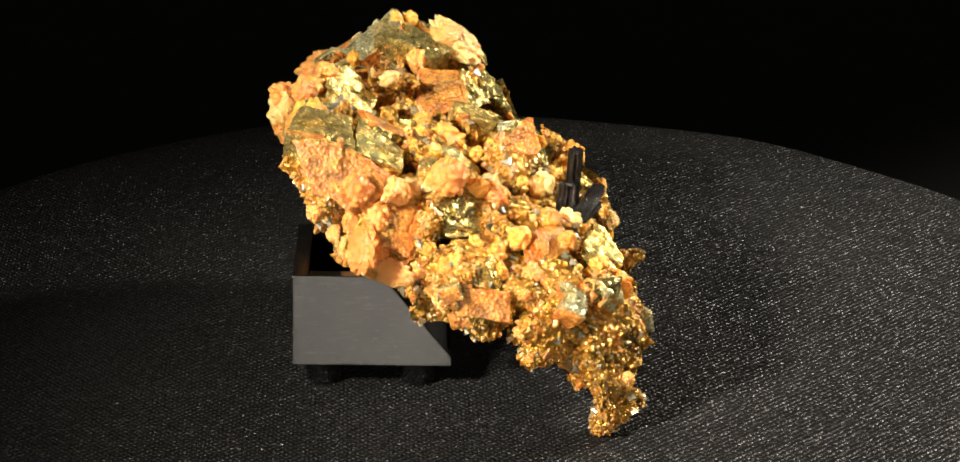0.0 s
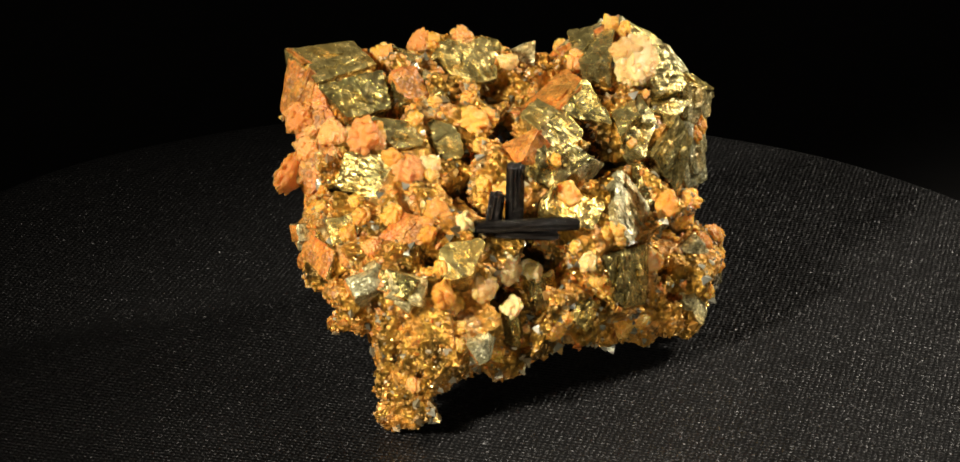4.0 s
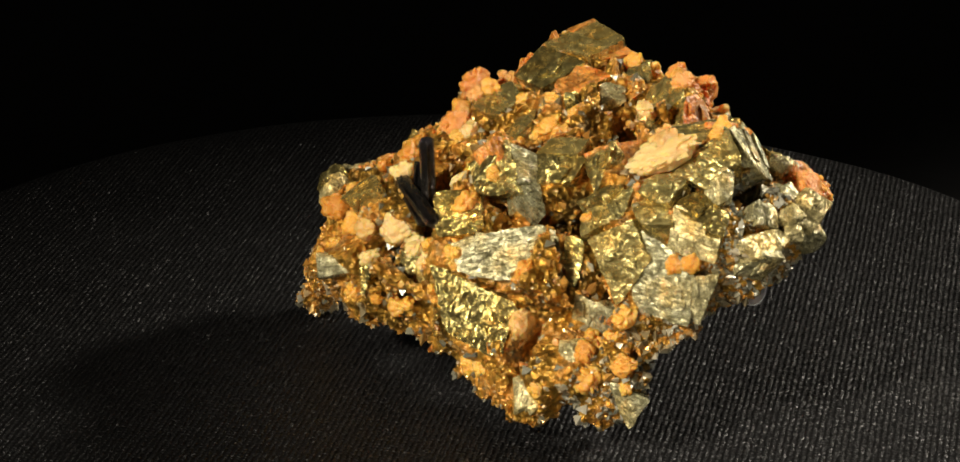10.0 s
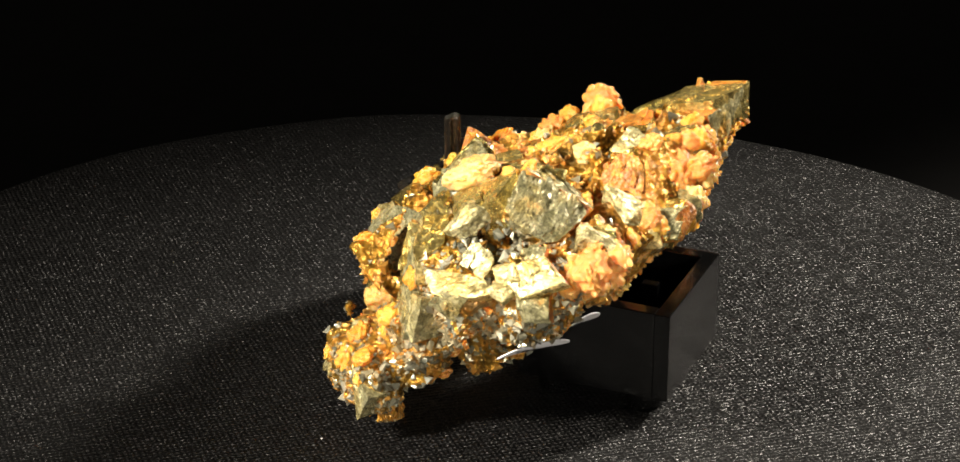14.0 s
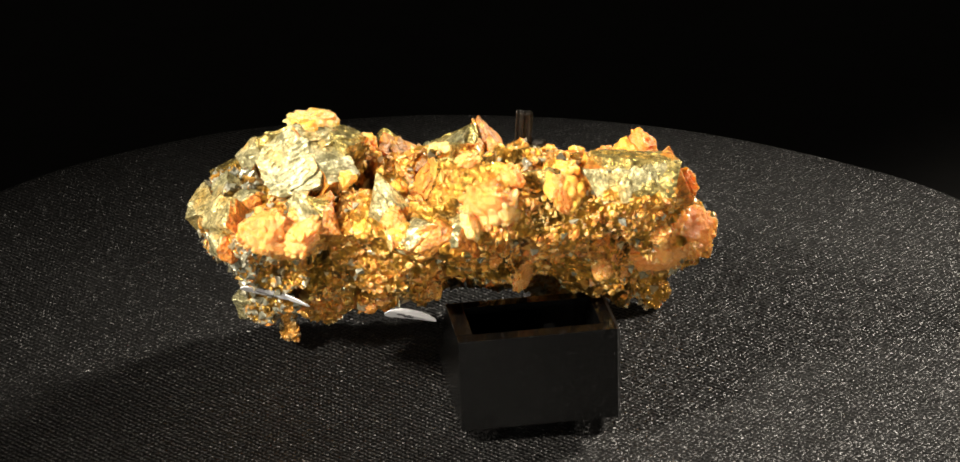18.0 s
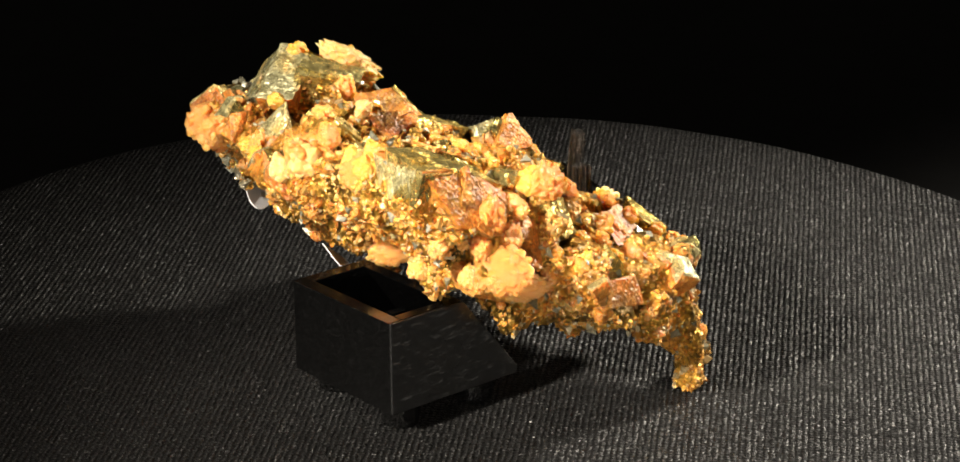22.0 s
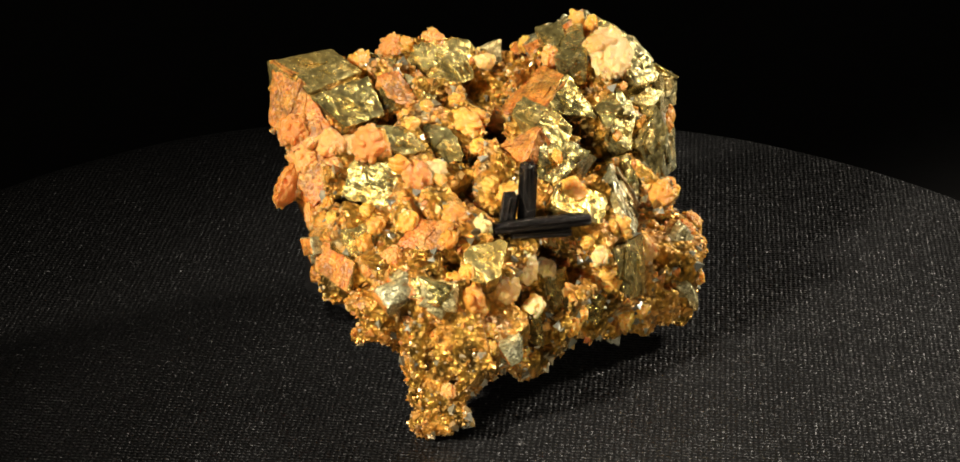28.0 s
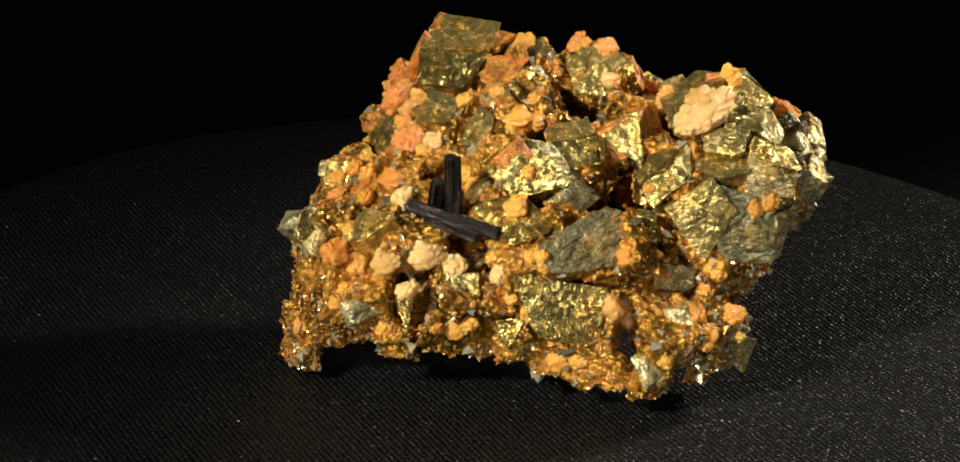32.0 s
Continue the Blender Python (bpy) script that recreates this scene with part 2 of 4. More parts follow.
def satin_cloth(name):
    """Black ribbed satin: a weave of raised threads that glint one by one, some glints painted into the colour, with a
    little lint.
    """
    m, nt, p = material(name)
    where = place(nt)
    turn = nt.nodes.new("ShaderNodeMapping")
    turn.inputs["Rotation"].default_value = (0, 0, radians(45))
    nt.links.new(where, turn.inputs["Vector"])

    def threads(direction, scale, wobble):
        w = nt.nodes.new("ShaderNodeTexWave")
        w.wave_type, w.bands_direction = "BANDS", direction
        w.inputs["Scale"].default_value = scale
        w.inputs["Distortion"].default_value = wobble
        w.inputs["Detail"].default_value = 1
        w.inputs["Detail Scale"].default_value = 2
        nt.links.new(turn.outputs["Vector"], w.inputs["Vector"])
        return w.outputs["Fac"]

    weave = mix(nt, threads("X", 370, 1.4), threads("Y", 420, 1.8), 0.7, "MULTIPLY")
    big = noise_node(nt, 40, 3, 0.5)
    c = ramp(nt, big.outputs["Fac"], [(0.3, grey(0.0048)), (0.7, grey(0.008))])
    flecks = node(nt, "ShaderNodeTexVoronoi", Scale=420)
    nt.links.new(where, flecks.inputs["Vector"])
    near = ramp(nt, flecks.outputs["Distance"], [(0.05, grey(1)), (0.11, grey(0))])
    some = nt.nodes.new("ShaderNodeSeparateColor")
    nt.links.new(flecks.outputs["Color"], some.inputs["Color"])
    few = ramp(nt, some.outputs["Red"], [(0.90, grey(0)), (1.0, grey(0.5))])
    lint = mix(nt, near.outputs["Color"], few.outputs["Color"], 1.0, "MULTIPLY")
    top = ramp(nt, weave, [(0.40, grey(0.0)), (0.95, grey(0.029))])
    c = mix(nt, c.outputs["Color"], top.outputs["Color"], 1.0, "ADD")
    c = mix(nt, c, lint, 1.0, "ADD")
    # glints of single threads, painted as pale dots into the base colour
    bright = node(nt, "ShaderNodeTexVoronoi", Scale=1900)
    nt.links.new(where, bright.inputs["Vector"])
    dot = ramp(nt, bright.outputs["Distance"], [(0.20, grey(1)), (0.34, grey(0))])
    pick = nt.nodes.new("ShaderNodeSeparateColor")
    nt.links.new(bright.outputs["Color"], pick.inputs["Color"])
    painted_glint = ramp(nt, pick.outputs["Green"], [(0.80, grey(0)), (1.0, grey(0.14))])
    c = mix(nt, c, mix(nt, dot.outputs["Color"], painted_glint.outputs["Color"], 1.0, "MULTIPLY"), 1.0, "ADD")
    nt.links.new(c, p.inputs["Base Color"])
    p.inputs["Roughness"].default_value = 0.34
    p.inputs["Specular IOR Level"].default_value = 0.14
    n = bump(nt, weave, 0.8, 0.0003)
    # the nap leans one way on the cloth
    lean = nt.nodes.new("ShaderNodeVectorTransform")
    lean.vector_type, lean.convert_from, lean.convert_to = "VECTOR", "OBJECT", "WORLD"
    lean.inputs["Vector"].default_value = (-0.12, -0.13, 0.0)
    add = nt.nodes.new("ShaderNodeVectorMath")
    add.operation = "ADD"
    nt.links.new(n, add.inputs[0])
    nt.links.new(lean.outputs["Vector"], add.inputs[1])
    n = glints(nt, 3600, 0.9, add.outputs["Vector"])
    nt.links.new(n, p.inputs["Normal"])
    return m


CLOTH = satin_cloth("black_ribbed_satin")


def plain(name, colour, rough, spot=0.15):
    m, nt, p = material(name)
    c = ramp(nt, noise_node(nt, 60, 4).outputs["Fac"], [(0.3, tuple(v * (1 - spot) for v in colour)), (0.7, tuple(min(1, v * (1 + spot)) for v in colour))])
    nt.links.new(c.outputs["Color"], p.inputs["Base Color"])
    p.inputs["Roughness"].default_value = rough
    return m


ROOM = plain("black_drape", (0.02, 0.02, 0.02), 1.0)
PAPER = plain("paper_label", (0.72, 0.72, 0.74), 0.6, 0.05)
INK = plain("grey_ink", (0.03, 0.03, 0.035), 0.6)


# ---- helpers of the scene ----
def part(name, bm, mat, parent, label="", smooth=False):
    """Links a bmesh as one mesh object under a thing or a part."""
    me = bpy.data.meshes.new(name)
    bm.to_mesh(me)
    bm.free()
    return part_mesh(name, me, mat, parent, label, smooth)


def part_mesh(name, me, mat, parent, label="", smooth=False):
    if not me.materials:
        me.materials.append(mat)
    if smooth:
        me.shade_smooth()
    ob = new(name, me)
    ob.parent = parent
    return tagged(ob, label) if label else ob


def from_arrays(name, verts, faces):
    me = bpy.data.meshes.new(name)
    me.from_pydata(verts, [], faces)
    me.update()
    return me


# ---- the black table ----
def table():
    bm = bmesh.new()
    bmesh.ops.create_cube(bm, size=1.0)
    bmesh.ops.scale(bm, vec=(3.0, 3.0, 0.03), verts=bm.verts)
    bmesh.ops.translate(bm, vec=(0, 0, -0.081), verts=bm.verts)
    me = bpy.data.meshes.new("ground")
    bm.to_mesh(me)
    bm.free()
    me.materials.append(ROOM)
    tagged(new("ground", me), "plain black table under the turntable", "table", kind="structure")


table()


# ---- turntable under its cloth ----
def turntable():
    thing = tagged(new("turntable"), "round turntable covered with ribbed black satin cloth", "turntable")
    radius = 0.105
    rings = [(r * 0.004, 0.0) for r in range(1, 25)]
    rings += [(radius - 0.006 + 0.006 * math.sin(a), -0.006 * (1 - math.cos(a))) for a in [i * math.pi / 16 for i in range(1, 9)]]
    rings += [(radius + 0.002 * k, -0.006 - 0.012 * k) for k in range(1, 6)]
    bm = bmesh.new()
    count = 144
    loops = []
    for r, z in rings:
        loop = []
        for i in range(count):
            a = 2 * math.pi * i / count
            wave = 0.0006 * noise.noise((r * 30 * math.cos(a), r * 30 * math.sin(a), 3.0)) * min(1, r / 0.03)
            fold = (0.004 * math.sin(17 * a) + 0.003 * math.sin(29 * a + 1)) * max(0, -z / 0.06)
            loop.append(bm.verts.new(((r + fold) * math.cos(a), (r + fold) * math.sin(a), z + wave - 0.0003)))
        loops.append(loop)
    bm.faces.new(loops[0])
    for lo, hi in zip(loops, loops[1:]):
        for i in range(count):
            j = (i + 1) % count
            bm.faces.new((lo[i], hi[i], hi[j], lo[j]))
    bmesh.ops.recalc_face_normals(bm, faces=bm.faces)
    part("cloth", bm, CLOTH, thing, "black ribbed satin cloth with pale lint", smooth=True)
    bm = bmesh.new()
    bmesh.ops.create_cone(bm, cap_ends=True, segments=96, radius1=0.098, radius2=0.098, depth=0.058)
    bmesh.ops.translate(bm, vec=(0, 0, -0.0365), verts=bm.verts)
    part("platter", bm, STAND, thing)
    return thing


TABLE = turntable()


# ---- the black stand: an open box with one long face sloping ----
def stand():
    thing = tagged(new("display_stand"), "small black open box stand with one sloping side", "stand")
    # leans a little on the soft cloth: its own axes start at the middle of the low back edge
    seat = pose(-29.04 * MM, -2.6 * MM, 2.82 * MM, -3.0, 0, 2.5)
    x0, x1, y0, y1, z0, z1 = 0.0, 22.2, -10.85, 10.85, 0.0, 13.2
    lip, wall = -12.6, 2.2   # top runs from x0 to -lip, then the front slopes down to x1
    def outline(inset):
        return [(x0 + inset, z0 + inset), (x1 - inset * 2.2, z0 + inset), (x1 - inset * 2.0, z0 + 1.2), (-lip - inset * 0.6, z1), (x0 + inset, z1)]
    def slab(name, corners, y_a, y_b, label="", mat=STAND):
        bm = bmesh.new()
        a = [bm.verts.new((x * MM, y_a * MM, z * MM)) for x, z in corners]
        b = [bm.verts.new((x * MM, y_b * MM, z * MM)) for x, z in corners]
        n = len(corners)
        bm.faces.new(a)
        bm.faces.new(b[::-1])
        for i in range(n):
            bm.faces.new((a[i], b[i], b[(i + 1) % n], a[(i + 1) % n]))
        bmesh.ops.recalc_face_normals(bm, faces=bm.faces)
        bmesh.ops.bevel(bm, geom=bm.edges[:], offset=0.12 * MM, segments=2, affect="EDGES", profile=0.5)
        bm.transform(seat)
        part(name, bm, mat, thing, label)
    full = [(x + wall if x == x0 else x, z) for x, z in outline(0)]
    slab("side_panel", full, y0 + 0.35, y0 + wall)
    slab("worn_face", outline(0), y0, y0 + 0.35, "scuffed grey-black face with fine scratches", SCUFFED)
    slab("side_panel", full, y1 - wall, y1)
    slab("back_panel", [(x0, z0), (x0 + wall, z0), (x0 + wall, z1), (x0, z1)], y0 + 0.35, y1)
    slab("peg", [(6.3, z0 + 1.5), (8.7, z0 + 1.5), (8.7, 10.8), (6.3, 10.8)], -3.4, -2.0)
    s = 1.6
    slab("sloping_panel", [(x1 - 3.2, z0 + s), (x1 - 0.5, z0 + s), (x1 - 0.5, z0 + 1.2 + 0.4), (-lip, z1), (-lip - 2.0, z1)], y0 + wall, y1 - wall)
    slab("base", [(x0 + wall, z0), (x1, z0), (x1, z0 + s), (x0 + wall, z0 + s)], y0 + wall, y1 - wall)
    for x, y in ((4.4, -7.0), (4.4, 7.0), (17.6, -7.0), (17.6, 7.0)):
        low = (seat @ Vector((x * MM, y * MM, 0))).z + 0.1 * MM
        bm = bmesh.new()
        bmesh.ops.create_cone(bm, cap_ends=True, segments=28, radius1=2.6 * MM, radius2=2.9 * MM, depth=low + 0.3 * MM)
        bmesh.ops.translate(bm, vec=(seat @ Vector((x * MM, y * MM, 0))) * 1.0 - Vector((0, 0, low * 0.5 - 0.1 * MM)), verts=bm.verts)
        part("rubber_foot", bm, STAND, thing)
    return thing


BOX = stand()

# ---- the mineral specimen, in millimetres about the turntable's axis ----
SPECIMEN = tagged(new("mineral_specimen"), "rough brassy sulphide specimen crusted with orange crystals and black needles", "mineral")
LUMPS = []


def lump(x, y, z, a, b, c, rx, ry, rz):
    """One block of the matrix: centre, half sizes, turn."""
    LUMPS.append((np.array((x, y, z)), np.array((a, b, c)), np.array(pose(0, 0, 0, rx, ry, rz).to_3x3())))


lump(-12.5, -0.7, 31.6, 7.0, 6.7, 4.8, 156, -18, -133)
lump(-3.1, 31.5, 19.4, 7.2, 5.9, 5.1, 72, -57, -31)
lump(-13.3, 14.4, 20.1, 6.7, 6.0, 5.7, 160, -18, 165)
lump(14.8, -16.9, 11.3, 7.9, 6.3, 5.5, -63, -11, 97)
lump(-16.8, -9.4, 23.6, 6.5, 6.1, 5.5, 53, 20, 37)
lump(-2.1, -22.2, 20.5, 6.7, 6.1, 5.2, -56, 33, -139)
lump(-6.6, 0.0, 19.3, 6.3, 6.3, 5.5, -145, -1, 108)
lump(8.9, -10.7, 21.2, 7.5, 6.4, 4.7, 7, 21, 29)
lump(12.7, -1.0, 11.7, 7.3, 6.7, 5.6, -71, 17, 122)
lump(-22.4, 20.3, 28.0, 7.0, 6.2, 5.6, 169, -62, -179)
lump(7.9, -21.7, 17.4, 7.2, 6.0, 5.5, 155, 41, 174)
lump(10.0, 8.2, 20.1, 6.8, 6.2, 5.4, 135, 27, -69)
lump(-25.7, 8.0, 32.3, 7.2, 6.4, 5.5, -167, -49, -42)
lump(3.5, -7.0, 13.3, 7.4, 5.8, 5.0, 139, 19, -75)
lump(-20.8, 33.3, 27.3, 7.1, 6.7, 5.2, -173, -64, 153)
lump(-21.2, -14.0, 33.7, 6.9, 6.3, 5.9, 138, 13, -152)
lump(-5.8, -13.3, 17.4, 6.7, 6.0, 5.2, 155, -5, -176)
lump(2.4, 0.5, 26.0, 6.7, 6.3, 5.6, 9, -52, 129)
lump(-23.7, -3.1, 32.9, 6.9, 5.5, 5.7, 10, 42, -162)
lump(-11.0, 25.3, 17.6, 8.0, 6.0, 5.4, 35, -30, 146)
lump(-5.1, 23.9, 29.3, 6.8, 6.1, 5.8, -91, -5, 70)
lump(-3.2, 10.2, 27.1, 6.6, 6.1, 5.7, -158, -11, -148)
lump(-0.7, 10.3, 15.2, 8.0, 5.9, 5.1, -138, -1, 116)
lump(3.4, 27.4, 11.0, 7.7, 7.6, 4.9, 156, 5, -51)
lump(9.6, 13.9, 10.6, 7.3, 5.9, 5.3, 124, -1, 98)
lump(3.7, 20.0, 20.6, 7.2, 6.2, 5.9, -127, 30, 151)
lump(-18.0, 4.3, 24.7, 6.1, 5.9, 5.3, 9, -16, 153)
lump(-15.1, 13.0, 32.5, 6.7, 6.3, 5.4, -24, -8, -115)
lump(-14.0, -19.0, 26.1, 7.1, 6.2, 5.0, -83, 71, -180)
lump(-5.5, -12.2, 28.4, 7.3, 6.5, 4.8, 3, 32, 19)
lump(-10.4, 35.9, 28.1, 7.5, 6.1, 5.4, 117, 36, 159)
lump(-13.4, 26.8, 34.3, 6.9, 5.8, 5.7, 174, 6, -143)
lump(16.4, -24.4, 5.8, 4.4, 3.7, 5.8, 10, -8, 20)
lump(11.8, -24.6, 10.0, 3.8, 3.0, 5.0, 6, 0, 10)
lump(6.0, 33.0, 6.6, 3.6, 2.8, 3.8, 0, 12, 0)
lump(10.5, 26.0, 7.0, 3.4, 3.4, 4.6, 0, 0, 0)
lump(16.0, -10.0, 7.4, 5.0, 4.8, 3.8, 8, 10, 12)
lump(10.8, 12.8, 6.0, 3.8, 5.6, 3.8, 0, -8, 6)
lump(12.2, 19.5, 6.0, 3.0, 4.6, 3.6, 6, 0, -10)
lump(-23.0, 37.8, 25.0, 4.0, 3.0, 3.4, 0, 10, 30)
lump(6.0, -27.0, 15.0, 3.8, 3.4, 5.0, 5, 0, 20)
lump(-16.2, 19.7, 16.2, 4.0, 3.8, 3.0, 0, 8, 0)
lump(2.5, 30.0, 5.4, 3.2, 2.8, 5.0, 0, 12, 0)
lump(12.4, 5.8, 7.6, 3.8, 3.6, 3.8, 5, 0, 8)
lump(-24.6, 38.0, 25.5, 4.2, 3.0, 4.4, 0, 0, 24)
lump(-26.3, -15.8, 38.6, 3.8, 4.8, 3.6, 8, -10, 0)
lump(15.9, -25.0, 4.0, 3.8, 3.4, 6.0, 4, 0, 15)
lump(2.6, 34.6, 7.6, 4.2, 3.6, 5.0, 0, 10, 0)
lump(12.4, 25.4, 5.2, 3.2, 3.6, 3.6, 0, 0, 12)

FACETS = []


def facet(x, y, z, rx, ry, rz, a, b0, b1, skew, look):
    """One large crystal face, a trapezium: centre, turn, half length, half widths of its two ends, shift of the far end, look (matrix: a flat of the granular rock)."""
    FACETS.append((np.array((x, y, z)), np.array(pose(0, 0, 0, rx, ry, rz).to_3x3()), a, b0, b1, skew, look))


facet(-23.9, -14.3, 39.6, -13, 3, -87, 5.2, 3.5, 4.7, -0.6, "tarnished")
facet(-20.4, -21.3, 35.0, 33, -58, 57, 3.6, 3.5, 4.7, 5.0, "coated")
facet(-18.5, -20.8, 34.9, -42, -46, 167, 3.6, 3.6, 0.3, -1.2, "coated")
facet(-16.5, -13.8, 36.5, 3, 28, 3, 3.6, 5.5, 3.5, -0.4, "brassy")
facet(-28.5, -13.4, 37.2, 61, 82, -125, 2.5, 6.4, 4.7, 0.4, "tarnished")
facet(-8.0, -12.7, 33.8, 20, 3, 95, 2.8, 4.0, 2.8, -1.0, "tarnished")
facet(-6.6, -5.5, 32.1, 35, -7, 72, 2.0, 3.8, 2.7, -1.3, "tarnished")
facet(4.6, 3.7, 31.1, 42, -43, 130, 3.7, 2.8, 5.1, -2.8, "brassy")
facet(2.7, 10.6, 30.5, -31, -11, -18, 1.7, 5.4, 4.8, -2.2, "tarnished")
facet(1.9, 0.8, 32.3, 48, -14, 9, 3.0, 0.3, 3.3, 0.3, "coated")
facet(-1.3, 11.1, 32.0, -7, -31, -143, 2.5, 2.8, 4.0, -0.1, "brassy")
facet(-3.8, 17.4, 33.5, -50, -36, -131, 3.7, 0.3, 3.6, 0.6, "brassy")
facet(-9.1, 14.1, 34.6, 31, -7, 0, 3.7, 4.9, 3.4, 0.3, "coated")
facet(9.1, 14.4, 24.4, 55, -18, 148, 7.1, 2.5, 4.9, -4.0, "tarnished")
facet(-1.2, 24.5, 31.0, 42, 30, 64, 2.0, 4.4, 3.6, -2.2, "tarnished")
facet(12.9, 14.7, 13.9, 52, -74, 157, 4.2, 4.3, 7.3, 2.5, "brassy")
facet(0.7, 28.9, 26.7, -82, 36, -65, 4.0, 2.9, 4.9, 1.8, "tarnished")
facet(-2.5, 34.7, 25.0, 82, -1, 122, 4.2, 5.6, 4.2, -2.6, "tarnished")
facet(-7.0, 36.9, 33.8, -22, 20, 11, 2.1, 2.9, 4.3, 0.5, "brassy")
facet(-5.1, 37.4, 29.8, -84, -5, -64, 3.6, 2.0, 3.4, -1.0, "tarnished")
facet(-3.1, 31.8, 31.8, -17, 23, -26, 2.4, 3.0, 2.3, -2.6, "tarnished")
facet(-11.2, 32.5, 38.1, -32, -16, -78, 2.8, 3.1, 5.2, -0.6, "tarnished")
facet(-14.1, 22.3, 39.1, 7, 16, -42, 4.6, 3.7, 2.4, 2.2, "tarnished")
facet(-19.8, 25.4, 38.8, -33, -3, 122, 2.7, 3.9, 5.3, -0.6, "tarnished")
facet(-20.3, 31.0, 37.1, -44, 37, 84, 3.7, 5.3, 3.7, -0.7, "tarnished")
facet(-14.7, 43.3, 28.9, -37, 21, 35, 3.4, 1.3, 2.5, -3.7, "tarnished")
facet(-5.0, 38.6, 22.0, 74, 81, 123, 3.4, 3.7, 0.3, 0.0, "tarnished")
facet(11.1, 6.0, 25.5, -28, 20, -40, 3.5, 3.9, 4.3, -1.9, "brassy")
facet(-0.2, -24.6, 23.9, 13, 59, -2, 1.9, 2.7, 1.8, -0.7, "tarnished")
facet(-21.5, 6.2, 36.5, 13, 41, -2, 3.5, 5.5, 2.6, 1.4, "tarnished")
facet(-23.6, 13.1, 36.8, -20, 63, 82, 2.4, 1.6, 3.4, 0.2, "coated")
facet(-5.1, -19.8, 29.0, 61, 10, 37, 3.5, 2.8, 3.2, 0.9, "brassy")
facet(-17.1, -5.8, 37.1, -23, -11, -96, 2.5, 4.0, 3.0, 0.7, "coated")
facet(-2.9, 22.0, 32.9, -24, 14, -110, 1.9, 1.5, 2.6, 2.6, "brassy")
facet(6.5, -18.3, 25.1, 3, 42, -62, 2.3, 2.8, 3.5, -1.1, "coated")
facet(14.1, -0.8, 14.9, -8, -77, -155, 2.8, 2.6, 2.5, 0.4, "tarnished")
facet(17.6, -7.6, 12.8, 45, 73, 67, 2.9, 1.5, 0.3, -0.9, "brassy")
facet(14.0, 6.0, 10.9, 71, -41, 89, 2.4, 2.6, 0.3, -0.2, "brassy")
facet(3.5, 22.1, 23.0, -72, -2, -64, 1.6, 3.4, 2.9, -0.8, "brassy")
facet(2.6, 26.1, 16.8, -78, 77, -49, 1.9, 3.1, 2.7, 0.2, "tarnished")
facet(-11.3, 43.0, 27.0, 147, -59, 110, 2.3, 2.4, 1.8, -1.7, "tarnished")
facet(-15.3, 39.9, 32.8, 38, -43, -131, 1.5, 2.2, 1.9, 0.3, "tarnished")
facet(3.6, 36.5, 9.4, 85, 31, 140, 2.8, 0.3, 2.7, -1.6, "tarnished")
facet(-25.4, -2.3, 38.2, -6, -18, -144, 2.4, 1.9, 1.7, 1.0, "tarnished")
facet(-18.8, 0.1, 35.7, 42, 10, 157, 1.9, 2.6, 1.4, 0.9, "tarnished")
facet(-13.3, -1.9, 35.6, 2, 43, 81, 1.6, 1.3, 1.1, -0.4, "brassy")
facet(13.9, -16.1, 22.9, -10, -34, 162, 2.9, 2.2, 3.4, -2.0, "tarnished")
facet(-3.9, 30.7, 35.1, 41, 4, 92, 2.9, 1.6, 2.6, 1.2, "tarnished")
facet(-4.6, 8.8, 34.1, 9, 17, 33, 1.9, 2.9, 3.2, -0.8, "tarnished")
facet(-13.7, -22.2, 28.7, 41, -45, 60, 3.4, 3.3, 2.7, 0.1, "coated")
facet(16.7, -20.8, 15.8, 32, 67, -12, 6.8, 2.0, 5.2, -1.3, "matrix")
facet(12.9, -25.0, 16.0, -70, -8, -121, 1.6, 7.9, 3.1, 0.8, "matrix")
facet(-2.9, -22.3, 26.0, 21, 3, 58, 3.4, 3.7, 1.3, 0.3, "matrix")
facet(3.7, -24.8, 22.4, 5, -20, 91, 2.7, 3.8, 1.5, 1.5, "matrix")
facet(-7.5, -25.6, 25.0, 18, -33, 42, 2.7, 4.2, 3.8, -1.7, "matrix")
facet(7.5, -21.5, 23.1, -17, 8, -144, 3.8, 2.2, 3.9, 1.1, "matrix")
facet(1.6, -19.1, 26.2, 43, -34, 44, 2.0, 3.5, 4.5, 3.4, "matrix")
facet(3.3, -13.2, 28.4, 21, 1, 89, 2.5, 5.5, 9.2, -1.7, "matrix")
facet(-28.8, -7.9, 32.6, -51, 76, 139, 3.1, 2.6, 4.1, -1.5, "matrix")
facet(-27.8, -14.1, 31.7, -112, -7, 102, 4.1, 4.4, 2.5, 0.3, "matrix")
facet(-28.1, 17.7, 33.1, 5, -38, -28, 3.8, 5.4, 7.1, -0.5, "matrix")
facet(-27.0, 29.8, 32.6, -48, 10, 94, 5.1, 3.6, 1.9, 1.4, "matrix")
facet(-30.3, -0.3, 33.5, -7, 83, -172, 3.1, 5.6, 4.2, -2.4, "matrix")

HOLLOWS = []


def hollow(x, y, z, r):
    """A cavity in the matrix."""
    HOLLOWS.append((x, y, z, r))


